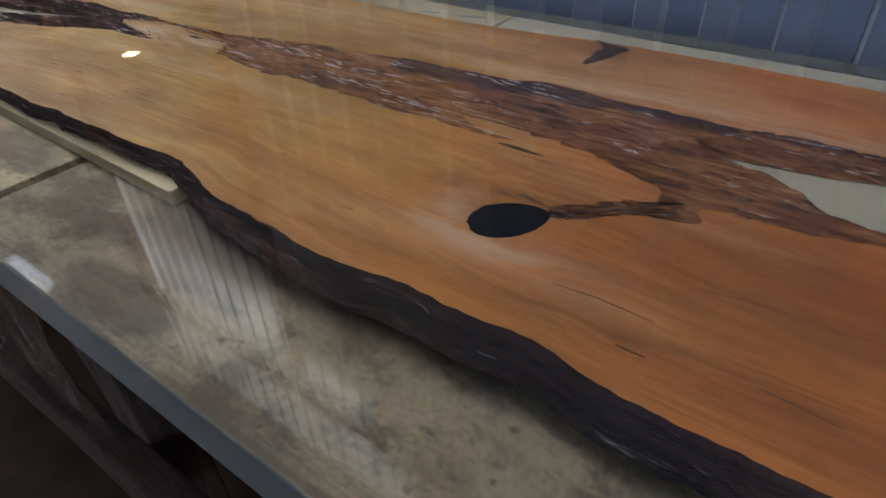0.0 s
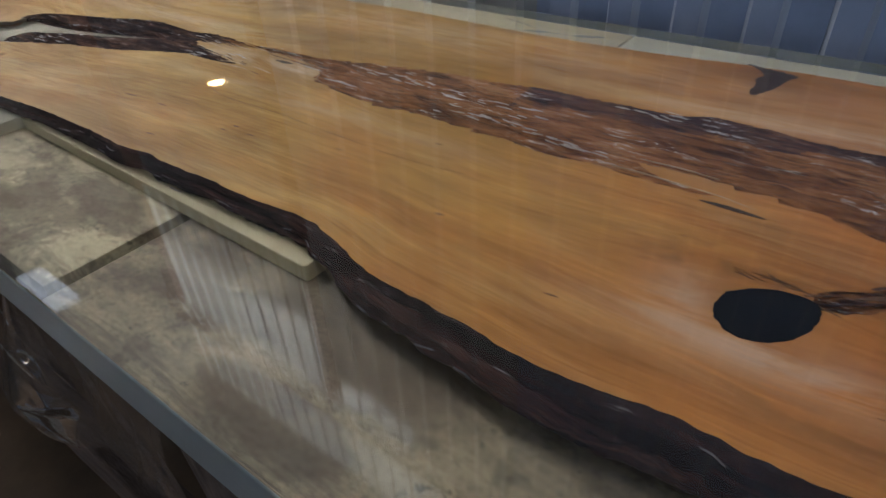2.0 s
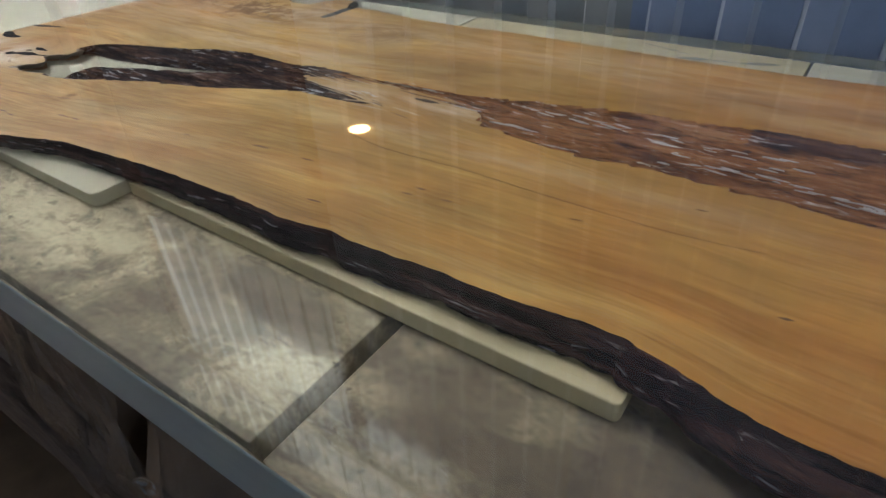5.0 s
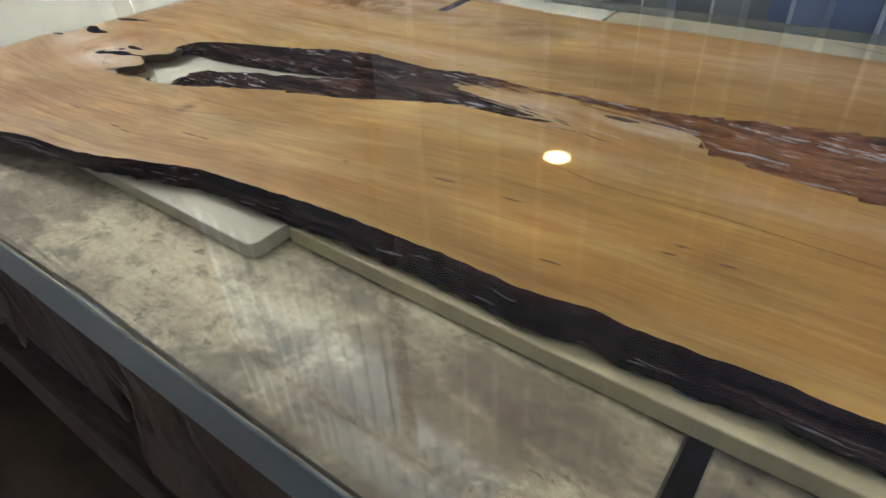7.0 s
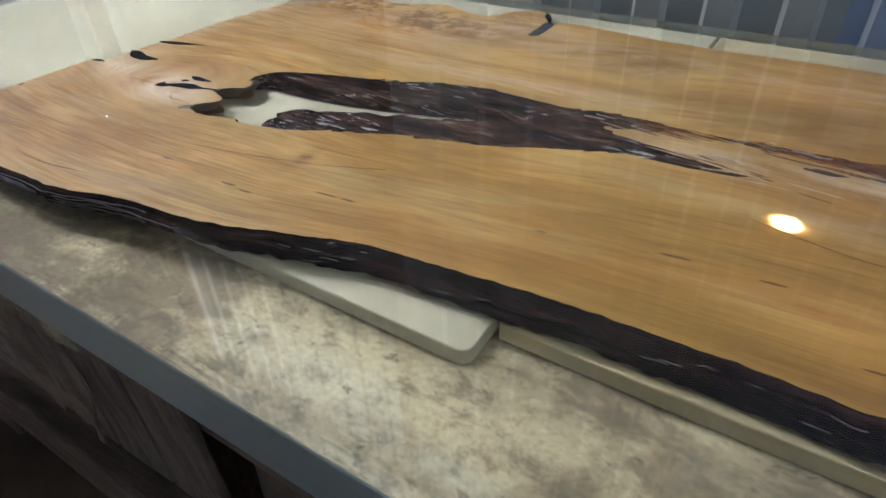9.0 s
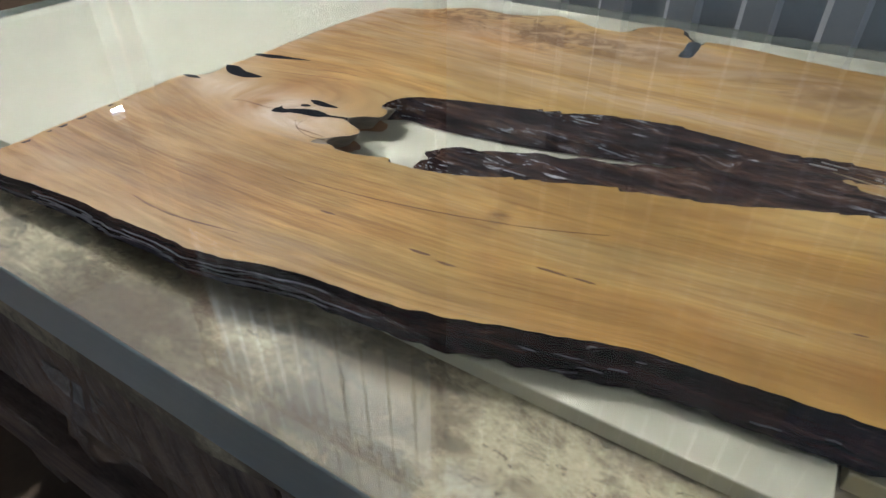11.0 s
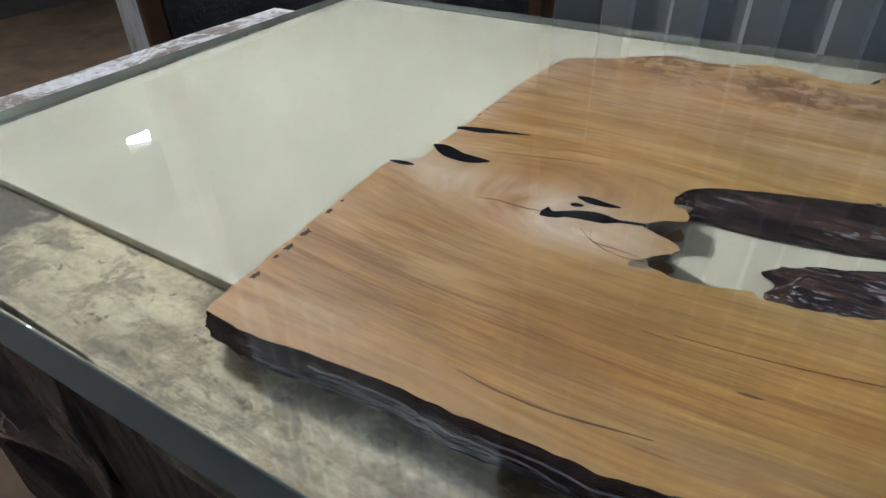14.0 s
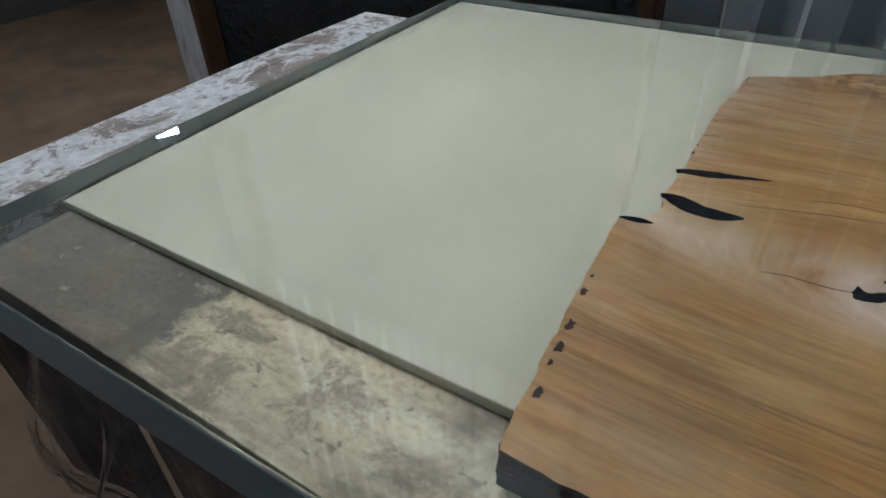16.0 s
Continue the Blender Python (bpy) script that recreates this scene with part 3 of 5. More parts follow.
def ribbed_sheet(x0, x1, z0, z1, y, pitch=0.173, wide=0.05, deep=0.024, first=None, flank=0.0125):
    """A sheet of trapezoid-ribbed cladding, with thickness, whose ribs stand towards the table."""
    line, x = [], x0
    r = first if first is not None else x0 + pitch / 2
    line.append((x0, y))
    while r < x1 - 0.6 * wide:
        if r - wide / 2 > x0:
            line += [(r - wide / 2, y), (r - wide / 2 + flank, y - deep), (r + wide / 2 - flank, y - deep), (r + wide / 2, y)]
        r += pitch
    line = [q for q in line if q[0] < x1] + [(x1, y)]
    rows = [(line, 0.0), ([(a, b + 0.0015) for a, b in line], 0.0)]
    bm = bmesh.new()
    zs = np.linspace(z0, z1, 12)
    sheets = []
    for pl, _ in rows:
        grid = [[bm.verts.new((a, b + 0.004 * noise.noise(Vector((a * 2, z * 2, 1)))  , z)) for z in zs] for a, b in pl]
        sheets.append(grid)
    for g in sheets:
        for i in range(len(g) - 1):
            for j in range(len(zs) - 1):
                bm.faces.new((g[i][j], g[i + 1][j], g[i + 1][j + 1], g[i][j + 1]))
    f, b = sheets
    for i in range(len(f) - 1):
        for j in (0, len(zs) - 1):
            bm.faces.new((f[i][j], f[i + 1][j], b[i + 1][j], b[i][j]))
    bmesh.ops.recalc_face_normals(bm, faces=bm.faces)
    # flanks take the second material, which carries their light or shade as colour
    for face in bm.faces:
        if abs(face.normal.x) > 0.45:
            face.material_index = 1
    return bm


partition = thing("cladding_wall", (0, NORTH, 0), "ribbed steel cladding wall behind the table, grey to blue", "wall", kind="structure")


def clad(name, bm, material, label):
    for v in bm.verts:
        v.co.y -= NORTH
    return part(name, bm, material, partition, label)


RIB, PITCH, SILL = -2.235, 0.173, 3.37
edges = [-2.41, RIB + 2.5 * PITCH] + [RIB + (6.5 + 4 * i) * PITCH for i in range(6)]
for i, (a, b) in enumerate(zip(edges, edges[1:])):
    mats, tone = ([GREY_SHEET, GREY_FLANK_LIT], "grey") if i < 2 else ([BLUE_SHEET, BLUE_FLANK_LIT], "blue")
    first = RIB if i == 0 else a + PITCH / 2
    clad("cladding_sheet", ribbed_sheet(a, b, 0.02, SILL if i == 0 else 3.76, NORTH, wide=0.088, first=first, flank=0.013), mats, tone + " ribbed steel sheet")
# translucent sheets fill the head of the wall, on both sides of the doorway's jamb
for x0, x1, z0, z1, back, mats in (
    (-4.45, -3.40, 2.56, 3.77, 0.03, [TRANSLUCENT_DIM, TRANSLUCENT]),
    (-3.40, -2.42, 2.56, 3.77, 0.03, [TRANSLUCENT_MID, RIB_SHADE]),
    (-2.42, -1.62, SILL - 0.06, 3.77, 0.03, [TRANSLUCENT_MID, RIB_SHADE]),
    (-4.45, -3.40, 3.80, ROOF, 0.06, [TRANSLUCENT_DIM, TRANSLUCENT]),
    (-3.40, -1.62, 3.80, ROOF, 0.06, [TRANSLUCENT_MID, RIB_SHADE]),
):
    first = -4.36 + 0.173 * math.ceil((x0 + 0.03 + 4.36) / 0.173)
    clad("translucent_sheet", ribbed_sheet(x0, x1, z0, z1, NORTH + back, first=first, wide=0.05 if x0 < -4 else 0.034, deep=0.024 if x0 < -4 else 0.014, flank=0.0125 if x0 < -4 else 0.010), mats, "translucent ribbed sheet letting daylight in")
clad("girt", box(bmesh.new(), (-4.45, NORTH - 0.035, 3.762), (3.0, NORTH - 0.001, 3.842), 0.004), DARK_TIMBER, "brown timber rail under the eaves")
clad("upper_sheet", ribbed_sheet(-1.62, W1, 3.80, ROOF, NORTH + 0.03, first=-1.53), [GREY_SHEET, GREY_FLANK_LIT], "grey ribbed steel sheet above the rail")


def rib_gap_shade(x):
    """A dark bent loop that stands in for the shaded gap under the rail at one rib."""
    line = [(-0.060, 0.0), (-0.066, -0.110), (-0.046, -0.165), (0.018, -0.175), (0.054, -0.145), (0.052, -0.105)]
    bm = bmesh.new()
    for (a, b), (c, d) in zip(line, line[1:]):
        along = Vector((c - a, 0, d - b)).normalized()
        side = Vector((-along.z, 0, along.x)) * 0.017
        low, high = Vector((x + a, NORTH - 0.034, 3.766 + b)), Vector((x + c, NORTH - 0.034, 3.766 + d))
        quad = [low - side, high - side, high + side, low + side]
        front = [bm.verts.new(v) for v in quad]
        back = [bm.verts.new(v + Vector((0, 0.012, 0))) for v in quad]
        bm.faces.new(front)
        bm.faces.new(back[::-1])
        for i in range(4):
            bm.faces.new((front[i], back[i], back[(i + 1) % 4], front[(i + 1) % 4]))
    bmesh.ops.recalc_face_normals(bm, faces=bm.faces)
    return bm


# dark loops modelled where only shade lies below the rail
for k in range(16):
    clad("rib_gap_shade", rib_gap_shade(-4.36 + 0.173 * k), DARK_TIMBER, "")

jamb = thing("door_jamb", (-2.437, 1.63, 0), "brown timber jamb at the end of the steel cladding", "post")
part("timber", box(bmesh.new(), (-0.020, -0.045, 0), (0.020, 0.045, 3.5), 0.004, 0.004, 8), BROWN_WOOD, jamb)
post = thing("timber_post", (-4.255, 1.68, 0), "weathered timber post with worn white paint", "post")
part("upright", box(bmesh.new(), (-0.15, -0.05, 0), (0.0, 0.05, 3.6), 0.008, 0.01, 14), POST_PAINT, post)
part("batten", box(bmesh.new(), (0.004, -0.055, 0), (0.034, 0.045, 3.6), 0.006, 0.008, 14), BROWN_WOOD, post, "bare brown timber batten")


def tarp_mesh(x0, x1, z0, z1, y):
    bm = bmesh.new()
    nx, nz = 60, 50
    g = [[None] * nz for _ in range(nx)]
    for i in range(nx):
        for j in range(nz):
            x, z = x0 + (x1 - x0) * i / (nx - 1), z0 + (z1 - z0) * j / (nz - 1)
            g[i][j] = bm.verts.new((x, y + 0.035 * noise.noise(Vector((x * 3.2, z * 0.9, 4))) + 0.012 * noise.noise(Vector((x * 9, z * 5, 2))), z))
    for i in range(nx - 1):
        for j in range(nz - 1):
            bm.faces.new((g[i][j], g[i + 1][j], g[i + 1][j + 1], g[i][j + 1]))
    bmesh.ops.solidify(bm, geom=bm.faces[:], thickness=0.002)
    return bm


tarp = thing("tarpaulin", (0, 0, 0), "black tarpaulin hung across a doorway to the floor", "tarpaulin")
# the unseen upper part is added height that blocks the lamp behind
part("sheet", tarp_mesh(-4.44, -2.40, 0.0, 3.05, 1.755), TARP, tarp, smooth=True)

# ---- the bench ----
TOP, THICK = 0.85, 0.060
BASE = TOP - THICK
BENCH = BASE - 0.0205


def bench_top(x):
    """Height of the bench, which rises a little towards its west end."""
    return BASE - 0.0105 - 0.0110 * min(max((x + 2.75) / 1.88, 0.0), 1.0)


NEAR, FAR, LEFT, RIGHT = 0.150, 1.188, -2.735, 0.95
bench = thing("work_bench", (-1.0, 0.65, 0), "stained timber work bench carrying the resin table top", "bench")


def at_bench(bm):
    for v in bm.verts:
        v.co -= Vector((-1.0, 0.65, 0))
    return bm


SEAM = -0.862


def bench_board(edge, stained):
    """A bench board whose near edge is uneven, so that the resin overhangs it by more or less."""
    ring = [(x, y) for x, y in edge] + [(edge[-1][0], FAR - 0.02), (edge[0][0], FAR - 0.02)]
    bm = bmesh.new()
    face = bm.faces.new([bm.verts.new((x, y, bench_top(x))) for x, y in ring])
    if face.normal.z < 0:
        face.normal_flip()
    grown = bmesh.ops.extrude_face_region(bm, geom=[face])["geom"]
    for v in grown:
        if isinstance(v, bmesh.types.BMVert):
            v.co.z -= 0.03 + bench_top(v.co.x) - BENCH
    bmesh.ops.recalc_face_normals(bm, faces=bm.faces)
    bmesh.ops.bevel(bm, geom=[e for e in bm.edges if e.calc_face_angle(0) > 0.8], offset=0.002, segments=2, affect="EDGES", profile=0.6)
    return part("bench_board", at_bench(bm), stained, bench, "plaster-stained bench board")


bench_board([(LEFT + 0.012, NEAR + 0.026), (-2.40, NEAR + 0.025), (-2.24, NEAR + 0.023), (-2.19, NEAR + 0.017), (-2.15, NEAR + 0.009), (-1.95, NEAR + 0.006), (-1.71, NEAR + 0.008), (-1.64, NEAR + 0.015), (-1.40, NEAR + 0.026), (-1.10, NEAR + 0.026), (SEAM - 0.010, NEAR + 0.028)], BENCH_TOP)
bench_board([(SEAM + 0.010, NEAR + 0.016), (-0.40, NEAR + 0.014), (0.9, NEAR + 0.020)], BENCH_DARK)
for y in (NEAR + 0.05, FAR - 0.11):
    part("rail", at_bench(box(bmesh.new(), (LEFT + 0.05, y, BENCH - 0.13), (0.9, y + 0.05, BENCH - 0.031), 0.004, 0.006, 20)), DIRTY_WOOD, bench)
for x in (-2.55, -1.72, -0.75, 0.45):
    for y in (NEAR + 0.045, FAR - 0.125):
        part("leg", at_bench(box(bmesh.new(), (x, y, 0), (x + 0.09, y + 0.08, BENCH - 0.131), 0.006, 0.008, 8)), DIRTY_WOOD_UP, bench)
for y in (NEAR + 0.065, FAR - 0.10):
    part("stretcher", at_bench(box(bmesh.new(), (-2.6, y - 0.07, 0.365), (0.6, y - 0.02, 0.465), 0.005, 0.01, 24)), DIRTY_WOOD, bench)

end_plank = thing("end_plank", (-2.87, 0.64, BENCH - 0.045), "thick plank with chipped white paint at the bench end", "plank")
bm = box(bmesh.new(), (-0.122, -0.56, 0), (0.122, 0.545, 0.062), 0.005, 0.003, 40)
part("plank", bm, WHITE_PLANK, end_plank)
for y in (-0.45, 0.40):
    part("block", box(bmesh.new(), (-0.05, y, -0.69), (0.05, y + 0.09, -0.001), 0.005, 0.006, 6), DIRTY_WOOD_UP, end_plank)


def board(name, lo, hi, label, corner=0.0, material=CREAM, askew=0.0):
    cx, cy = (lo[0] + hi[0]) / 2, (lo[1] + hi[1]) / 2
    ob = thing(name, (cx, cy, BENCH), label, "board", "cream boards under the table top")
    bm = box(bmesh.new(), (lo[0] - cx, lo[1] - cy, 0.0003), (hi[0] - cx, hi[1] - cy, BASE - BENCH - 0.001))
    for v in bm.verts:
        if v.co.z < 0.005:
            v.co.z += bench_top(v.co.x + cx) - BENCH
        if v.co.x < 0 and v.co.y < 0:
            v.co.y += askew
    if corner:
        bmesh.ops.bevel(bm, geom=[e for e in bm.edges if abs(e.verts[0].co.z - e.verts[1].co.z) > 0.008 and e.verts[0].co.x > 0 and e.verts[0].co.y < 0], offset=corner, segments=5, affect="EDGES", profile=0.5)
    bmesh.ops.bevel(bm, geom=[e for e in bm.edges if e.calc_face_angle(0) > 1.0], offset=0.0015, segments=2, affect="EDGES", profile=0.5)
    part("panel", bm, material, ob)
    return ob


board("spacer_board", (LEFT + 0.004, 0.302), (-1.295, FAR - 0.002), "large cream-coated board lying under the clear resin", 0.012, askew=-0.012)
tan_strip = board("spacer_board", (-1.289, 0.346), (-0.643, FAR - 0.002), "tan board strip under the wavy bark edge", 0.006, TAN_BOARD)
board("spacer_board", (-0.639, 0.640), (0.85, FAR - 0.002), "cream board under the pocket in the slab", 0.006)


def smudge(ob, cx, cy, sx, sy, slope, seed):
    """A thin dried smear of dark dirt on top of a board."""
    ring = [(cx + sx * math.cos(a), cy + sy * math.sin(a) + slope * sx * math.cos(a)) for a in np.linspace(0, 2 * math.pi, 12, endpoint=False)]
    p, t = triangulated(ragged(catmull(ring, 0.002, True), 0.003, 120.0, seed), [], 0.004, 2)
    bm = mesh_bm([(a - ob.location.x, b - ob.location.y, BASE - BENCH - 0.0007) for a, b in p], t)
    bmesh.ops.solidify(bm, geom=bm.faces[:], thickness=0.0002)
    part("smudge", bm, SMEAR, ob, "dark smear of dirt on the board")


SMEAR = mat_plain("dark_dirt_smear", (0.085, 0.080, 0.072), (0.20, 0.185, 0.155), 60, 0.8)
for cx, cy, sx, sy, slope in ((-0.816, 1.119, 0.024, 0.0055, 0.2), (-0.713, 1.139, 0.030, 0.0065, 0.3), (-0.875, 1.154, 0.050, 0.0018, -0.33), (-0.770, 1.126, 0.030, 0.0015, 0.15)):
    smudge(tan_strip, cx, cy, sx, sy, slope, cx * 7)

# ---- the resin table top ----
table_top = thing("river_table_top", ((LEFT + RIGHT) / 2, (NEAR + FAR) / 2, BASE), "live-edge wood slab cast in clear glossy resin", "table top")
ORIGIN = Vector(table_top.location)


def at_table(bm):
    for v in bm.verts:
        v.co -= ORIGIN
    return bm


bm = box(bmesh.new(), (LEFT, NEAR, BASE), (RIGHT, FAR, TOP))
bmesh.ops.bevel(bm, geom=[e for e in bm.edges if min(e.verts[0].co.z, e.verts[1].co.z) > TOP - 1e-4], offset=0.0030, segments=6, affect="EDGES", profile=0.5)
for f in bm.faces:
    f.material_index = 1 if abs(f.normal.z) < 0.8 else 0
resin = part("resin_block", at_table(bm), [RESIN, FROSTED], table_top, "clear cast resin with sanded grey edges")
resin.visible_shadow = False

SKIN = TOP - 0.0025
DEEP = BASE + 0.002
NEAR_EDGE = [(-2.148, 0.238), (-2.09, 0.236), (-2.03, 0.244), (-1.966, 0.249), (-1.905, 0.25), (-1.853, 0.253), (-1.807, 0.256), (-1.767, 0.266), (-1.729, 0.277), (-1.66, 0.286), (-1.6, 0.295), (-1.515, 0.322), (-1.437, 0.346), (-1.364, 0.355), (-1.313, 0.36), (-1.241, 0.366), (-1.14, 0.368), (-1.07, 0.368), (-1.02, 0.368), (-0.966, 0.374), (-0.93, 0.372), (-0.845, 0.377), (-0.765, 0.376), (-0.68, 0.383), (-0.645, 0.379), (-0.61, 0.37), (-0.57, 0.356), (-0.52, 0.35), (-0.44, 0.348), (-0.395, 0.343), (-0.345, 0.343), (-0.267, 0.354), (-0.2, 0.354), (-0.13, 0.358), (-0.088, 0.349), (-0.04, 0.345), (0.004, 0.343), (0.085, 0.343), (0.25, 0.35), (0.45, 0.335), (0.7, 0.325)]
FAR_EDGE = [(0.70, 1.06), (0.3, 1.07), (0.0, 1.085), (-0.17, 1.09), (-0.36, 1.088), (-0.47, 1.077), (-0.6, 1.062), (-0.73, 1.058), (-0.86, 1.06), (-0.98, 1.065), (-1.1, 1.07), (-1.27, 1.066), (-1.37, 1.07), (-1.48, 1.088), (-1.535, 1.090), (-1.558, 1.088), (-1.561, 1.066), (-1.574, 1.066), (-1.580, 1.082), (-1.596, 1.108), (-1.612, 1.138), (-1.645, 1.130), (-1.672, 1.108), (-1.690, 1.070), (-1.735, 1.066), (-1.79, 1.088), (-1.83, 1.095), (-1.90, 1.058), (-1.98, 1.062), (-2.05, 1.01), (-2.122, 0.974)]
END_CUT = [(-2.122, 0.974), (-2.137, 0.854), (-2.139, 0.739), (-2.137, 0.651), (-2.141, 0.593), (-2.136, 0.560), (-2.150, 0.540), (-2.167, 0.528), (-2.165, 0.470), (-2.161, 0.391), (-2.156, 0.336), (-2.153, 0.283), (-2.148, 0.240)]
near_line = ragged(catmull(NEAR_EDGE, 0.005), 0.0035, seed=1)
far_line = ragged(catmull(FAR_EDGE, 0.006), 0.0035, seed=2)
end_line = ragged(catmull(END_CUT, 0.005), 0.0018, seed=3)
right_line = [Vector((0.70, 0.31 + 0.75 * k / 20, 0)) for k in range(1, 20)]
outline = near_line[:-1] + [near_line[-1]] + right_line + far_line + end_line[1:-1]

POCKET_WEST = [(-1.865, 0.473), (-1.856, 0.486), (-1.846, 0.497), (-1.834, 0.509), (-1.834, 0.521), (-1.853, 0.531), (-1.872, 0.542), (-1.855, 0.559), (-1.834, 0.570), (-1.839, 0.588), (-1.852, 0.592), (-1.857, 0.613), (-1.846, 0.633), (-1.823, 0.649), (-1.761, 0.671), (-1.699, 0.687), (-1.64, 0.707), (-1.583, 0.727), (-1.52, 0.74), (-1.45, 0.735), (-1.383, 0.735), (-1.338, 0.746), (-1.256, 0.743), (-1.228, 0.738), (-1.25, 0.727), (-1.29, 0.712), (-1.33, 0.698), (-1.26, 0.676), (-1.19, 0.662), (-1.15, 0.654), (-1.20, 0.647), (-1.237, 0.648), (-1.292, 0.641), (-1.356, 0.617), (-1.42, 0.588), (-1.493, 0.566), (-1.569, 0.542), (-1.62, 0.522), (-1.662, 0.503), (-1.709, 0.485), (-1.732, 0.481), (-1.759, 0.480), (-1.766, 0.486), (-1.796, 0.475), (-1.826, 0.471), (-1.838, 0.476), (-1.859, 0.469)]
THROUGH_WEST = [(-1.829, 0.585), (-1.813, 0.606), (-1.800, 0.606), (-1.781, 0.605), (-1.743, 0.608), (-1.69, 0.616), (-1.656, 0.624), (-1.608, 0.634), (-1.56, 0.648), (-1.50, 0.666), (-1.44, 0.684), (-1.50, 0.656), (-1.534, 0.643), (-1.592, 0.620), (-1.644, 0.606), (-1.701, 0.581), (-1.731, 0.567), (-1.757, 0.551), (-1.745, 0.539), (-1.753, 0.520), (-1.735, 0.498), (-1.732, 0.489), (-1.758, 0.489), (-1.768, 0.494), (-1.796, 0.483), (-1.826, 0.480), (-1.840, 0.484), (-1.838, 0.496), (-1.826, 0.508), (-1.825, 0.524), (-1.844, 0.537), (-1.858, 0.544), (-1.848, 0.553), (-1.826, 0.564)]
POCKET_EAST_FAR = [(-1.215, 0.741), (-1.15, 0.748), (-1.09, 0.749), (-1.033, 0.757), (-0.96, 0.772), (-0.90, 0.788), (-0.80, 0.808), (-0.73, 0.816), (-0.65, 0.83), (-0.56, 0.836), (-0.45, 0.842), (-0.40, 0.858), (-0.36, 0.861), (-0.33, 0.857), (-0.263, 0.851), (-0.18, 0.856), (-0.10, 0.853), (-0.036, 0.866), (0.03, 0.862), (0.07, 0.863), (0.2, 0.87), (0.35, 0.85), (0.48, 0.79)]
POCKET_EAST_NEAR = [(0.40, 0.70), (0.25, 0.68), (0.093, 0.661), (0.06, 0.651), (0.012, 0.64), (-0.049, 0.637), (-0.082, 0.628), (-0.073, 0.603), (-0.099, 0.590), (-0.128, 0.582), (-0.16, 0.558), (-0.20, 0.530), (-0.215, 0.540), (-0.18, 0.570), (-0.147, 0.588), (-0.157, 0.605), (-0.125, 0.614), (-0.130, 0.646), (-0.155, 0.656), (-0.181, 0.663), (-0.227, 0.681), (-0.304, 0.688), (-0.362, 0.696), (-0.43, 0.690), (-0.40, 0.671), (-0.335, 0.661), (-0.40, 0.655), (-0.471, 0.657), (-0.53, 0.651), (-0.60, 0.656), (-0.68, 0.656), (-0.748, 0.66), (-0.80, 0.651), (-0.86, 0.654), (-0.91, 0.66), (-0.98, 0.678), (-0.985, 0.70), (-1.01, 0.714), (-1.06, 0.727), (-1.12, 0.734), (-1.17, 0.736)]
THROUGH_EAST = [(-0.105, 0.786), (-0.075, 0.790), (-0.02, 0.797), (0.03, 0.804), (0.1, 0.819), (0.3, 0.83), (0.40, 0.80), (0.3, 0.73), (0.12, 0.705), (0.08, 0.705), (0.035, 0.722), (0.02, 0.738), (-0.01, 0.757), (-0.04, 0.772), (-0.075, 0.776)]
west = [a if a.x < -1.70 else b for a, b in ((q, torn([q], 0.012, 5.0)[0]) for q in ragged(catmull(POCKET_WEST, 0.003, True), 0.0030, 120.0, 5.0))]
east = torn(ragged(catmull(POCKET_EAST_FAR + POCKET_EAST_NEAR, 0.003, True), 0.0042, 95.0, 6.0), 0.012, 6.0)
west_through = [q + Vector((-0.003, 0.007, 0)) * min(1.0, max(0.0, (q.y - 0.53) / 0.04)) * min(1.0, max(0.0, (q.x + 1.83) / 0.03)) for q in ragged(catmull(THROUGH_WEST, 0.004, True), 0.0016, 120.0, seed=7)]
east_through = [q + Vector((-0.008, 0.014, 0)) for q in ragged(catmull(THROUGH_EAST, 0.005, True), 0.002, seed=8)]

# the top skin, with the grain's run laid into its UV map
pts, tri = triangulated(outline, [west, east], 0.009, 3)
x, y = pts[:, 0], pts[:, 1]
line_x, line_y = np.array([q[0] for q in NEAR_EDGE]), np.array([q[1] for q in NEAR_EDGE])
edge_y = np.interp(x, line_x, line_y)
run = y - 0.75 * (edge_y - 0.34) * np.exp(-np.maximum(y - edge_y, 0) / 0.16)
for kx, ky, radius, squeeze in ((-0.245, 0.490, 0.060, 0.55), (-1.96, 0.530, 0.085, 0.5), (-1.33, 0.93, 0.06, 0.7), (-1.80, 1.02, 0.05, 0.7), (-1.60, 1.0, 0.07, 0.8), (-0.37, 1.02, 0.055, 0.6), (-1.62, 0.60, 0.10, 0.22), (-0.3, 0.76, 0.12, 0.2)):
    dx, dy = (x - kx) * squeeze, y - ky
    run = run - dy * radius**2 / (dx**2 + dy**2 + 1.3 * radius**2)
run = run + 0.006 * np.sin(x * 3.1 + 1) + 0.004 * np.sin(x * 7.3)


def blob(cx, cy, sx, sy):
    return np.exp(-(((x - cx) / sx) ** 2) - ((y - cy) / sy) ** 2)


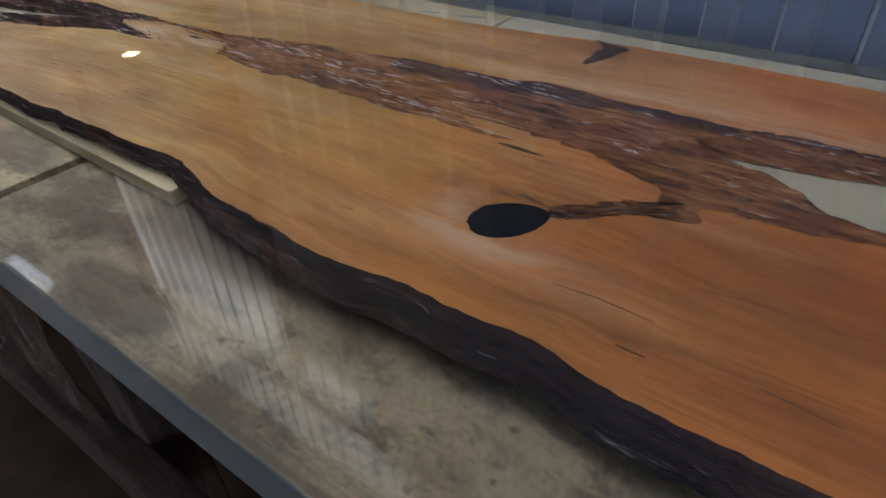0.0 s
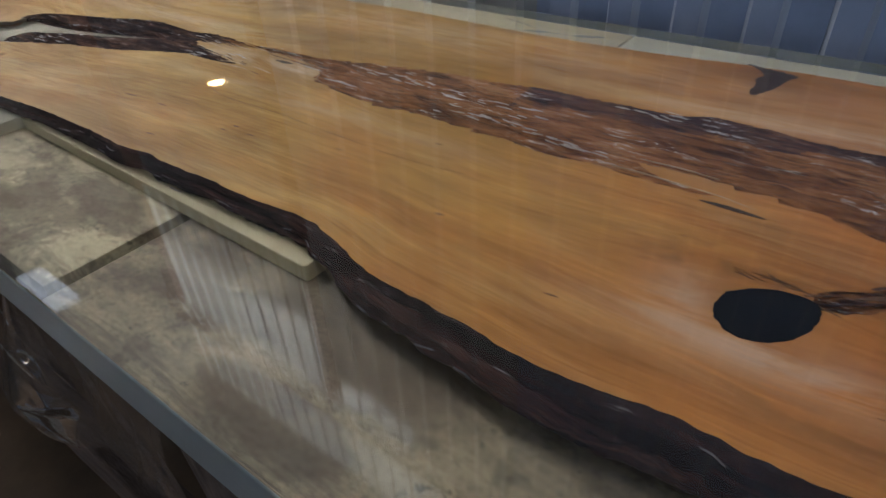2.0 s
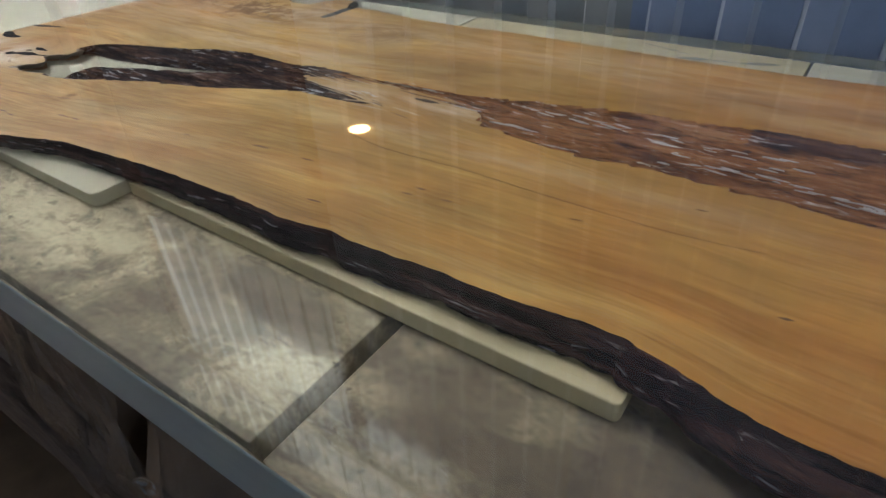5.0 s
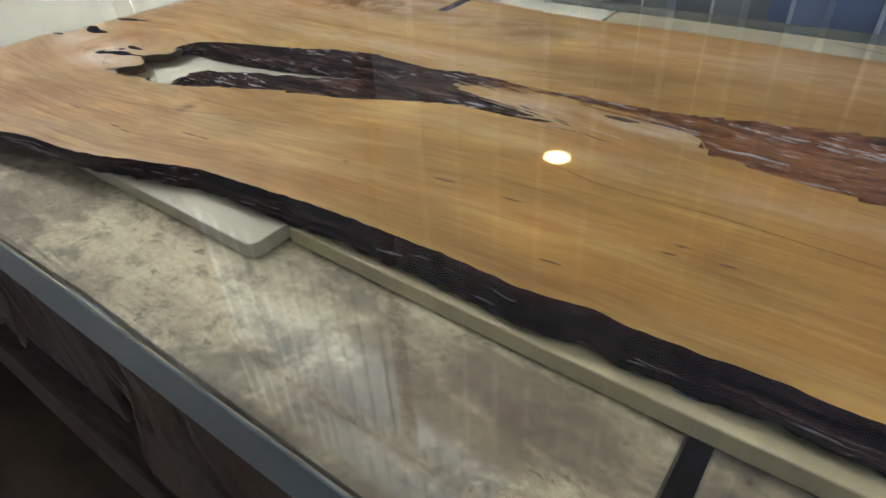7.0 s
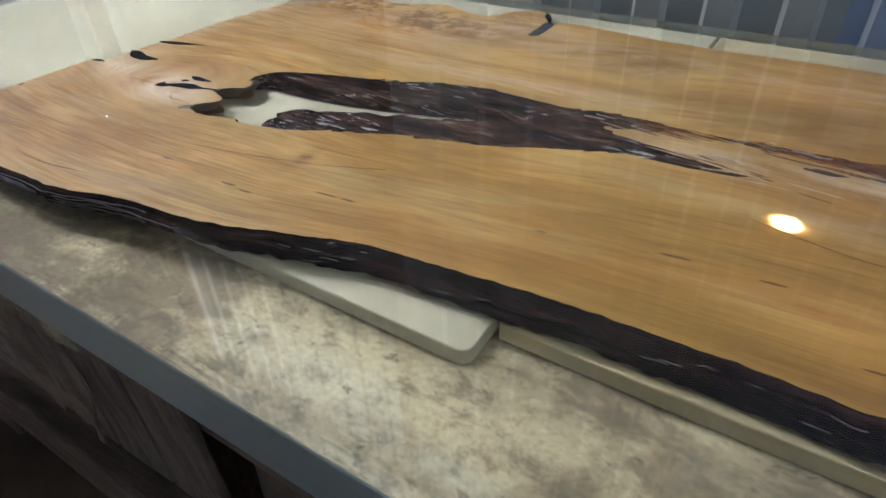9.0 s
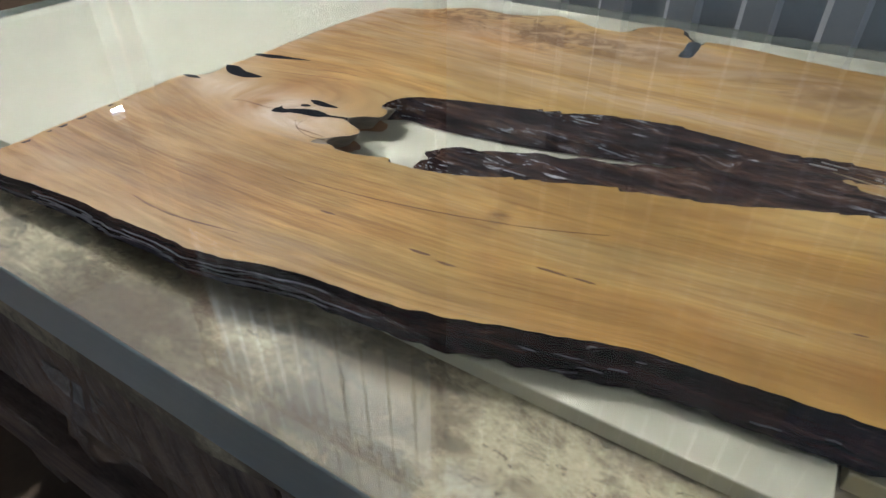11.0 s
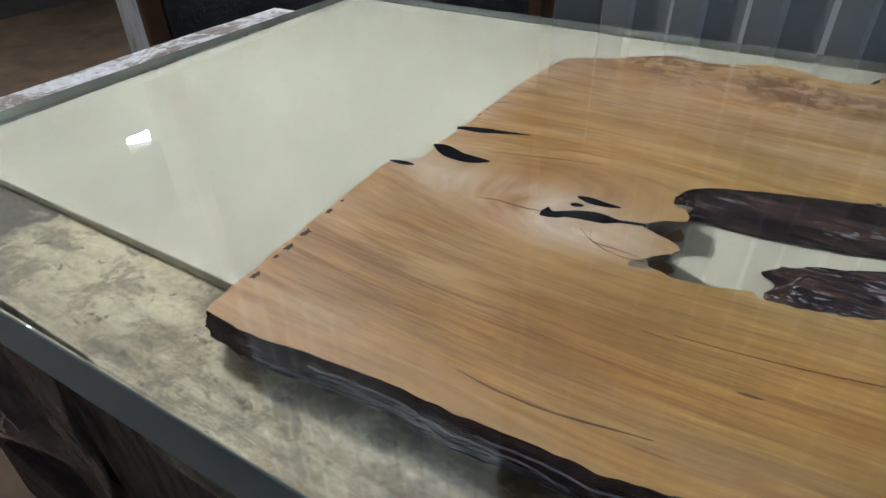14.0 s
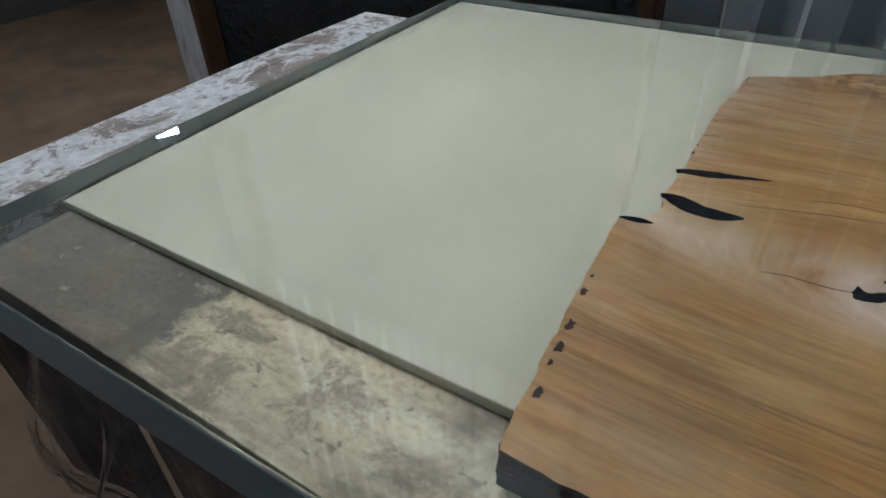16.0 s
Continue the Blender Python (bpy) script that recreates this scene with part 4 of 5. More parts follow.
pale = 1.1 * blob(-1.93, 0.512, 0.075, 0.04) + 0.8 * blob(-2.05, 0.535, 0.09, 0.04) + 0.15 * blob(-2.08, 0.30, 0.10, 0.06) + 0.15 * blob(-1.70, 0.30, 0.25, 0.022) + 0.25 * blob(-0.20, 0.445, 0.12, 0.03) + 0.5 * blob(-0.17, 0.88, 0.35, 0.028) + 0.45 * blob(-1.62, 1.04, 0.08, 0.04) + 0.5 * blob(-1.18, 0.685, 0.16, 0.03) + 0.5 * blob(-1.02, 0.70, 0.05, 0.03) + 0.4 * blob(-1.5, 0.78, 0.3, 0.03) + 0.35 * blob(-2.15, 0.75, 0.05, 0.3) + 0.3 * blob(-0.25, 0.445, 0.10, 0.018) + 0.4 * blob(-0.31, 0.49, 0.03, 0.035) + 0.3 * blob(-0.9, 0.60, 0.3, 0.02) + 0.34 * blob(-1.8, 0.93, 0.45, 0.12) + 0.28 * blob(-0.9, 0.97, 0.7, 0.07)
burl = 1.5 * blob(-1.90, 1.02, 0.17, 0.065) + 0.8 * blob(-1.76, 0.945, 0.08, 0.04) + 0.5 * blob(-1.36, 0.95, 0.12, 0.06) + 0.6 * blob(-1.64, 1.09, 0.06, 0.05) + 0.5 * blob(-1.66, 0.98, 0.07, 0.05) + 0.55 * blob(-0.27, 0.555, 0.07, 0.022) + 0.5 * blob(-0.33, 0.53, 0.03, 0.03)
streaky = 0.9 * blob(-2.0, 0.335, 0.16, 0.05) + 0.6 * blob(-1.75, 0.37, 0.14, 0.04) + 0.5 * blob(-2.06, 0.42, 0.07, 0.05) + 0.4 * blob(-1.45, 0.45, 0.20, 0.05) + 0.5 * blob(-2.0, 0.63, 0.1, 0.03)
dark = 0.55 * blob(-0.12, 0.40, 0.22, 0.025) + 0.4 * blob(-2.0, 0.31, 0.2, 0.03) + 0.45 * blob(-1.0, 0.385, 0.25, 0.016) + 0.25 * blob(0.1, 0.5, 0.25, 0.05) + 0.35 * blob(-0.8, 1.06, 0.5, 0.02) + 0.95 * blob(-1.604, 0.448, 0.009, 0.026)
bm = mesh_bm([(a, b, SKIN + 0.0004 * noise.noise(Vector((a * 9, b * 30, 0)))) for a, b in pts], tri)
uv_layer = bm.loops.layers.uv.new("grain")
tone_layer = bm.verts.layers.float_color.new("tone")
bm.verts.ensure_lookup_table()
bm.verts.index_update()
for v in bm.verts:
    i = v.index
    v[tone_layer] = (min(1, pale[i]), min(1, burl[i]), min(1, dark[i]), min(1, streaky[i]))
for f in bm.faces:
    for loop in f.loops:
        i = loop.vert.index
        loop[uv_layer].uv = (x[i], run[i])
slab = part("wood_slab", at_table(bm), WOOD, table_top, "orange-brown slab with streaked grain and knots")


def edge_wall(line, flare, rows, rough, seed):
    """The rough wall that falls from an edge line to the slab's underside, leaning outwards by flare."""
    grid, count = [], len(line)
    for i, q in enumerate(line):
        along = line[min(i + 2, count - 1)] - line[max(i - 2, 0)]
        out = Vector((along.y, -along.x, 0)).normalized()
        col = []
        for k in range(rows + 1):
            f = k / rows
            z = SKIN + (DEEP - SKIN) * f
            lean = (flare(q.x) if callable(flare) else flare) * (0.6 + 0.9 * (0.5 + 0.5 * noise.noise(Vector((q.x * 4, q.y * 4, seed))))) * math.sin(f * math.pi * 0.62)
            w = rough * min(1.0, 4 * f) * (noise.noise(Vector((q.x * 28, q.y * 28, z * 60 + seed))) + 0.7 * noise.noise(Vector((q.x * 80, q.y * 80, z * 240 + seed))))
            col.append((q.x + out.x * (lean + w), q.y + out.y * (lean + w), z))
        grid.append(col)
    flat = [p for col in grid for p in col]
    r = rows + 1
    faces = [(i * r + k, (i + 1) * r + k, (i + 1) * r + k + 1, i * r + k + 1) for i in range(count - 1) for k in range(rows)]
    return mesh_bm(flat, faces)


def near_flare(px):
    """How far the bark leans out: hardly at the sawn corner, more past the wide bay."""
    return float(np.interp(px, (-2.15, -1.75, -1.45, -0.90, -0.62, -0.50, 0.7), (0.003, 0.004, 0.009, 0.014, 0.016, 0.024, 0.024)))


part("bark_edge", at_table(edge_wall(near_line, near_flare, 22, 0.004, 1.0)), BARK, slab, "dark purple-brown bark edge")
part("bark_edge", at_table(edge_wall(far_line, 0.010, 8, 0.005, 2.0)), BARK, slab, "dark purple-brown bark edge", True)
part("sawn_end", at_table(edge_wall(end_line, 0.0, 6, 0.0015, 3.0)), END_GRAIN, slab, "sawn end grain")
part("underside", at_table(mesh_bm([(a, b, DEEP) for a, b in pts], tri)), END_GRAIN, slab)


# Pale slivers stand in for streaks of glint on the bark.
BARK_GLINT = mat_plain("pale_bark_glint", (0.030, 0.025, 0.030), (0.14, 0.130, 0.145), 70, 0.35, stretch=(1, 1, 1))
glint_x, glint_y = np.array([q.x for q in near_line]), np.array([q.y for q in near_line])


def bark_glint(x0, x1, depth, tall):
    """A thin pale sliver along the bark face, tapered at both ends, that paints in a glint."""
    count = max(6, int((x1 - x0) / 0.006))
    rows = []
    for i in range(count + 1):
        u = i / count
        px = x0 + (x1 - x0) * u
        f = depth + 0.12 * noise.noise(Vector((px * 14, depth * 9, 2))) + 0.05 * noise.noise(Vector((px * 50, depth * 9, 7)))
        py = float(np.interp(px, glint_x, glint_y)) - near_flare(px) * 1.2 * math.sin(f * math.pi * 0.62) - 0.0045
        pz = SKIN + (DEEP - SKIN) * f
        h = tall * (0.25 + 0.75 * math.sin(math.pi * u)) * (0.7 + 0.5 * noise.noise(Vector((px * 80, depth, 5)))) / 2
        rows.append(((px, py, pz - h), (px, py - 0.0006, pz), (px, py, pz + h), (px, py + 0.0012, pz)))
    flat = [p for row in rows for p in row]
    faces = [(i * 4 + k, (i + 1) * 4 + k, (i + 1) * 4 + (k + 1) % 4, i * 4 + (k + 1) % 4) for i in range(count) for k in range(4)]
    return part("bark_glint", at_table(mesh_bm(flat, faces)), BARK_GLINT, slab)


dice = random.Random(21)
for k in range(34):
    x0 = dice.uniform(-2.10, -1.70)
    bark_glint(x0, x0 + dice.uniform(0.03, 0.11), dice.uniform(0.22, 0.72), dice.uniform(0.0005, 0.0011))
for k in range(26):
    x0 = dice.uniform(-1.60, 0.15)
    bark_glint(x0, x0 + dice.uniform(0.006, 0.022), dice.uniform(0.15, 0.75), dice.uniform(0.0005, 0.0012))


def pocket_mesh(ring, through, spacing, seed, shallow):
    """The torn bark floor of a pocket: it drops from the ring and falls away to the opening."""
    p, t = triangulated(ring, [through], spacing, seed)
    px, py = p[:, 0], p[:, 1]
    d1, d2 = far_from(px, py, ring), far_from(px, py, through)
    full = SKIN - DEEP
    out = []
    for a, b, e, h in zip(px, py, d1, d2):
        rim = min(1.0, max(0.0, (-1.78 - a) / 0.03)) if b < 0.60 else 0.0
        fall = full * math.exp(-((h / (0.020 - 0.015 * rim)) ** 2)) if h < 0.08 else 0.0
        floor = (1 - 0.75 * rim) * shallow * (0.75 + 0.5 * noise.noise(Vector((a * 5, b * 14, seed))))
        streak = 0.014 * noise.noise(Vector((a * 11, b * 70, seed))) + 0.011 * noise.noise(Vector((a * 30, b * 150, seed + 4)))
        depth = max(floor, fall) * (1 - math.exp(-e / 0.009)) + streak * min(1.0, e / 0.012)
        if h < 1e-5:
            depth = full
        depth = min(max(depth, 0.0), full)
        under = depth * 0.55 * min(1.0, max(0.0, (-1.79 - a) / 0.04))
        out.append((a - under, b, SKIN - depth))
    return mesh_bm(out, t)


bm = pocket_mesh(west, west_through, 0.0042, 11, 0.026)
# faces by the west rim take a grey-brown tone
for f in bm.faces:
    f.material_index = 1 if f.calc_center_median().x < -1.795 + 0.012 * noise.noise(f.calc_center_median() * 40) and f.calc_center_median().y < 0.598 else 0
part("bark_pocket", at_table(bm), [POCKET_DARK, GREY_BROWN_WOOD], slab, "torn bark pocket open to the board below", True)
bm = pocket_mesh(east, east_through, 0.0046, 12, 0.022)
# plum far band: the blue wall's reflection put into the bark colour
for f in bm.faces:
    c = f.calc_center_median()
    wander = 0.022 * noise.noise(Vector((c.x * 14, c.y * 50, 1))) + 0.010 * noise.noise(Vector((c.x * 40, c.y * 120, 6)))
    f.material_index = 1 if c.x > -0.66 and c.y > 0.795 + 0.10 * (c.x + 0.56) + wander else 0
part("bark_pocket", at_table(bm), [POCKET_BARK, POCKET_PLUM], slab, "torn red-brown bark pocket", True)


def fill_piece(name, points, label, step=0.002, torn=0.0020, seed=0.0, material=None):
    """Black resin that fills a crack or knot flush with the wood."""
    ring = ragged(catmull(points, step, True), torn, 160.0, seed)
    p, t = triangulated(ring, [], 0.02, 2)
    bm = mesh_bm([(a, b, SKIN + 0.001) for a, b in p], t)
    bmesh.ops.solidify(bm, geom=bm.faces[:], thickness=0.006)
    for v in bm.verts:
        v.co.z = min(v.co.z, SKIN + 0.001)
    return part(name, at_table(bm), material or BLACK_RESIN, slab, label)


fill_piece("knot_fill", [(-0.280, 0.482), (-0.280, 0.500), (-0.268, 0.520), (-0.248, 0.534), (-0.224, 0.538), (-0.209, 0.533), (-0.205, 0.518), (-0.208, 0.500), (-0.217, 0.482), (-0.234, 0.464), (-0.254, 0.458), (-0.270, 0.466)], "knot hole filled with black resin", torn=0.0026)
fill_piece("crack_fill", [(-1.967, 0.511), (-1.965, 0.526), (-1.957, 0.521), (-1.950, 0.525), (-1.934, 0.535), (-1.913, 0.541), (-1.893, 0.538), (-1.873, 0.543), (-1.868, 0.541), (-1.891, 0.533), (-1.904, 0.525), (-1.92, 0.522), (-1.939, 0.518), (-1.950, 0.511), (-1.963, 0.508)], "black resin in a ragged crack", 0.0015, 0.0014, 1)
fill_piece("crack_fill", [(-1.946, 0.561), (-1.934, 0.565), (-1.915, 0.563), (-1.899, 0.561), (-1.911, 0.555), (-1.928, 0.553), (-1.939, 0.556)], "black resin in a small crack", 0.0015, 0.0008, 2)
fill_piece("crack_fill", [(-1.947, 0.544), (-1.941, 0.548), (-1.934, 0.547), (-1.937, 0.542), (-1.944, 0.540)], "black resin in a small crack", torn=0.0005, seed=3)
fill_piece("crack_fill", [(-2.140, 0.655), (-2.11, 0.665), (-2.085, 0.669), (-2.05, 0.675), (-2.085, 0.660), (-2.11, 0.650), (-2.138, 0.648)], "black resin in an end crack", seed=4)
fill_piece("crack_fill", [(-2.142, 0.596), (-2.124, 0.599), (-2.098, 0.590), (-2.062, 0.587), (-2.084, 0.572), (-2.118, 0.573), (-2.139, 0.588)], "black resin in an end crack", seed=5)
fill_piece("crack_fill", [(-2.168, 0.532), (-2.150, 0.539), (-2.136, 0.536), (-2.150, 0.530)], "black resin in an end crack", torn=0.0006, seed=6)
fill_piece("crack_fill", [(-1.577, 0.994), (-1.579, 1.03), (-1.580, 1.072), (-1.562, 1.074), (-1.559, 1.03), (-1.560, 0.998)], "dark resin slot in the far edge", 0.003, 0.0010, 31, SLOT_RESIN)
BITE = [(-0.006, -0.007), (0.0, -0.006), (0.005, -0.001), (0.002, 0.001), (0.005, 0.005), (-0.001, 0.006), (-0.006, 0.008)]
CHARRED = mat_plain("charred_wood", (0.020, 0.012, 0.010), (0.090, 0.050, 0.032), 120, 0.7)
dice = random.Random(4)
for k, (cx, cy, size) in enumerate(((-2.146, 0.293, 1.3), (-2.151, 0.322, 0.8), (-2.151, 0.340, 1.4), (-2.154, 0.366, 1.6), (-2.158, 0.408, 1.2), (-2.160, 0.432, 0.6), (-2.139, 0.70, 0.8), (-2.140, 0.722, 0.5), (-2.136, 0.80, 0.5))):
    flip = dice.choice((-1, 1))
    fill_piece("crack_fill", [(cx + 0.34 * a * size + 0.0025, cy + 0.55 * flip * b * size) for a, b in BITE], "charred bite in the sawn end", 0.0012, 0.0013 * size, 20 + k, CHARRED)
fill_piece("knot_fill", [(-0.412, 1.090), (-0.392, 1.084), (-0.366, 1.079), (-0.337, 1.070), (-0.344, 1.052), (-0.350, 1.030), (-0.358, 0.998), (-0.372, 0.966), (-0.382, 0.974), (-0.381, 1.005), (-0.386, 1.030), (-0.380, 1.050), (-0.392, 1.070)], "dark knot at the far edge", torn=0.0025, seed=7, material=CHARRED)
fill_piece("crack_fill", [(-0.345, 0.645), (-0.314, 0.649), (-0.277, 0.644), (-0.310, 0.642)], "dark sliver beside the pocket", torn=0.001, seed=8, material=CHARRED)
fill_piece("crack_fill", [(-1.105, 0.705), (-1.085, 0.711), (-1.060, 0.708), (-1.080, 0.702)], "dark sliver in the pale neck of the pocket", seed=9, material=CHARRED)


def grain_mark(name, points, width, label="", material=None):
    """A thin dark crack along the grain, tapered at both ends, just proud of the wood."""
    line = ragged(catmull(points, 0.004), 0.0008, 120.0, points[0][0] * 9)
    left, right, count = [], [], len(line)
    for i, q in enumerate(line):
        along = line[min(i + 1, count - 1)] - line[max(i - 1, 0)]
        side = Vector((-along.y, along.x, 0)).normalized()
        f = i / (count - 1)
        w = width * 0.34 * math.sin(math.pi * min(max(f, 0.02), 0.98)) ** 0.6 * (0.7 + 0.6 * noise.noise(Vector((q.x * 60, q.y * 60, 3))))
        left.append(q + side * w)
        right.append(q - side * w)
    z = SKIN + 0.0009
    flat = [(p.x, p.y, z) for p in left] + [(p.x, p.y, z) for p in right]
    bm = mesh_bm(flat, [(i, i + 1, count + i + 1, count + i) for i in range(count - 1)])
    bmesh.ops.solidify(bm, geom=bm.faces[:], thickness=0.003)
    for v in bm.verts:
        v.co.z = min(v.co.z, z)
    return part(name, at_table(bm), material or FLECK_WOOD, slab, label)


FLECK_WOOD = mat_plain("dark_grain", (0.11, 0.050, 0.021), (0.22, 0.105, 0.042), 60, 0.5)
for points, width in (
    ([(-1.935, 0.285), (-1.901, 0.282), (-1.858, 0.284), (-1.795, 0.295)], 0.003),
    ([(-1.807, 0.399), (-1.736, 0.407), (-1.647, 0.425), (-1.565, 0.448), (-1.503, 0.473)], 0.0012),
    ([(-1.137, 0.573), (-1.038, 0.552), (-0.92, 0.553), (-0.785, 0.547), (-0.679, 0.545), (-0.59, 0.554)], 0.0010),
    ([(-2.037, 0.508), (-2.017, 0.513), (-1.988, 0.513), (-1.966, 0.516)], 0.002),
    ([(-2.075, 0.608), (-2.006, 0.628), (-1.949, 0.641)], 0.0014),
    ([(-2.139, 0.749), (-2.121, 0.757)], 0.004),
    ([(-1.923, 0.506), (-1.905, 0.490), (-1.885, 0.488), (-1.859, 0.487)], 0.0016),
    ([(-1.913, 0.511), (-1.905, 0.490), (-1.877, 0.479), (-1.853, 0.482)], 0.0010),
    ([(-2.016, 0.650), (-1.983, 0.660), (-1.948, 0.662)], 0.0016),
    ([(-0.155, 0.432), (-0.11, 0.436), (-0.06, 0.434)], 0.0022),
    ([(-0.035, 0.500), (0.02, 0.508), (0.08, 0.507)], 0.0015),
    ([(-0.075, 0.392), (-0.05, 0.392)], 0.004),
    ([(0.03, 0.41), (0.09, 0.405)], 0.003),
):
    grain_mark("grain_crack", points, width, "thin dark crack along the grain")
for fx, fy, long, wide in ((-1.179, 0.475, 0.026, 0.007), (-1.099, 0.479, 0.022, 0.004), (-1.747, 0.365, 0.016, 0.005), (-1.636, 0.360, 0.022, 0.006), (-1.526, 0.397, 0.026, 0.005), (-0.940, 0.475, 0.014, 0.006), (-0.894, 0.484, 0.014, 0.006), (-0.934, 0.491, 0.012, 0.005), (-0.76, 0.52, 0.014, 0.004), (-1.30, 0.45, 0.012, 0.004), (-1.498, 0.400, 0.018, 0.004), (-1.607, 0.358, 0.018, 0.004), (-0.56, 0.47, 0.012, 0.005), (-0.66, 0.60, 0.012, 0.004), (-1.02, 0.41, 0.02, 0.004), (-0.40, 0.42, 0.014, 0.004)):
    grain_mark("grain_fleck", [(fx - long / 2, fy - 0.001), (fx, fy), (fx + long / 2, fy + 0.001)], wide, "small dark fleck in the grain")

PALE_WOOD = mat_plain("pale_splinter", (0.44, 0.31, 0.18), (0.66, 0.53, 0.38), 70, 0.5)
for points, width in (
    ([(-1.20, 0.652), (-1.165, 0.660), (-1.13, 0.661)], 0.006),
    ([(-1.175, 0.643), (-1.14, 0.648), (-1.11, 0.648)], 0.005),
    ([(-1.12, 0.735), (-1.06, 0.728), (-1.02, 0.718), (-0.985, 0.698), (-0.975, 0.682)], 0.0032),
    ([(-1.19, 0.745), (-1.14, 0.744), (-1.09, 0.740)], 0.006),
    ([(-1.34, 0.715), (-1.29, 0.706), (-1.25, 0.701)], 0.004),
    ([(-1.31, 0.690), (-1.27, 0.681), (-1.22, 0.672)], 0.004),
    ([(-0.455, 0.668), (-0.40, 0.668), (-0.33, 0.664), (-0.29, 0.656)], 0.004),
    ([(-0.425, 0.700), (-0.38, 0.702), (-0.34, 0.699)], 0.003),
):
    grain_mark("pale_splinter", points, width, "pale torn splinter at the pocket rim", PALE_WOOD)

# silvery flakes of bark lie in clusters along the pockets' rims
SILVER = mat_plain("silver_bark_flake", (0.46, 0.42, 0.39), (0.86, 0.84, 0.81), 60, 0.28)
dice = random.Random(33)
for cx, cy, sx, sy, count in (
    (-0.925, 0.690, 0.035, 0.006, 9),
    (-0.83, 0.748, 0.070, 0.012, 13),
    (-0.68, 0.700, 0.050, 0.014, 12),
    (-0.60, 0.697, 0.050, 0.008, 12),
    (-0.50, 0.684, 0.045, 0.007, 12),
    (-0.45, 0.831, 0.060, 0.008, 9),
    (-0.66, 0.740, 0.120, 0.025, 10),
    (-1.12, 0.747, 0.035, 0.005, 7),
    (-1.03, 0.715, 0.025, 0.006, 6),
    (-1.18, 0.686, 0.035, 0.010, 7),
    (-1.30, 0.728, 0.050, 0.008, 6),
):
    for k in range(count):
        fx, fy = cx + dice.gauss(0, sx * 0.6), cy + dice.gauss(0, sy * 0.6)
        long, wide = dice.uniform(0.008, 0.028), dice.uniform(0.0020, 0.0052)
        grain_mark("bark_flake", [(fx - long / 2, fy + dice.uniform(-0.001, 0.002)), (fx, fy), (fx + long / 2, fy + dice.uniform(-0.002, 0.001))], wide, "silvery flake of torn bark", SILVER)

for k in range(34):
    fx = dice.uniform(-0.215, -0.10)
    fy = float(np.interp(fx, (-0.215, -0.175, -0.14, -0.10), (0.533, 0.564, 0.598, 0.622))) + dice.uniform(-0.017, 0.017)
    long = dice.uniform(0.02, 0.05)
    grain_mark("torn_fibre", [(fx - long * 0.4, fy - long * 0.28), (fx, fy), (fx + long * 0.4, fy + long * 0.24)], dice.uniform(0.004, 0.012), "", dice.choice((POCKET_PLUM, POCKET_BARK, POCKET_BARK, FLECK_WOOD)))
for k in range(16):
    a = dice.uniform(0.6, 2.2)
    fx, fy = -0.243 + 0.05 * math.cos(a), 0.499 + 0.045 * math.sin(a)
    long = dice.uniform(0.012, 0.030)
    grain_mark("torn_fibre", [(fx - long / 2, fy + dice.uniform(0.0, 0.012)), (fx, fy + 0.006), (fx + long / 2, fy + 0.003)], dice.uniform(0.002, 0.004), "", FLECK_WOOD)

# torn fibres bridge the neck between the two pockets
dice = random.Random(9)
for k in range(34):
    fx = dice.uniform(-1.30, -0.97)
    fy = float(np.interp(fx, (-1.30, -1.18, -1.05, -0.97), (0.722, 0.742, 0.735, 0.712))) + dice.uniform(-0.017, 0.006)
    long, wide = dice.uniform(0.025, 0.085), dice.uniform(0.003, 0.010)
    kind = dice.choice((POCKET_BARK, POCKET_BARK, PALE_WOOD, FLECK_WOOD))
    grain_mark("torn_fibre", [(fx - long / 2, fy + 0.002), (fx, fy + dice.uniform(-0.002, 0.002)), (fx + long / 2, fy - 0.003)], wide, "", kind)
for k in range(16):
    fx = dice.uniform(-1.26, -1.08)
    fy = float(np.interp(fx, (-1.26, -1.08), (0.682, 0.652))) + dice.uniform(-0.010, 0.012)
    long, wide = dice.uniform(0.02, 0.06), dice.uniform(0.002, 0.006)
    kind = dice.choice((POCKET_DARK, PALE_WOOD, FLECK_WOOD))
    grain_mark("torn_fibre", [(fx - long / 2, fy + 0.003), (fx, fy), (fx + long / 2, fy - 0.003)], wide, "", kind)

# ---- under the bench edge ----
for i in range(7):
    a = -2.36 + 0.115 * i
    bm = box(bmesh.new(), (a, NEAR + 0.034, BENCH - 0.36 + 0.03 * math.sin(i * 2.3)), (a + 0.108, NEAR + 0.046, BENCH - 0.034), 0.003, 0.006, 6)
    part("apron_board", at_bench(bm), DIRTY_WOOD_UP, bench, "rough upright apron board")


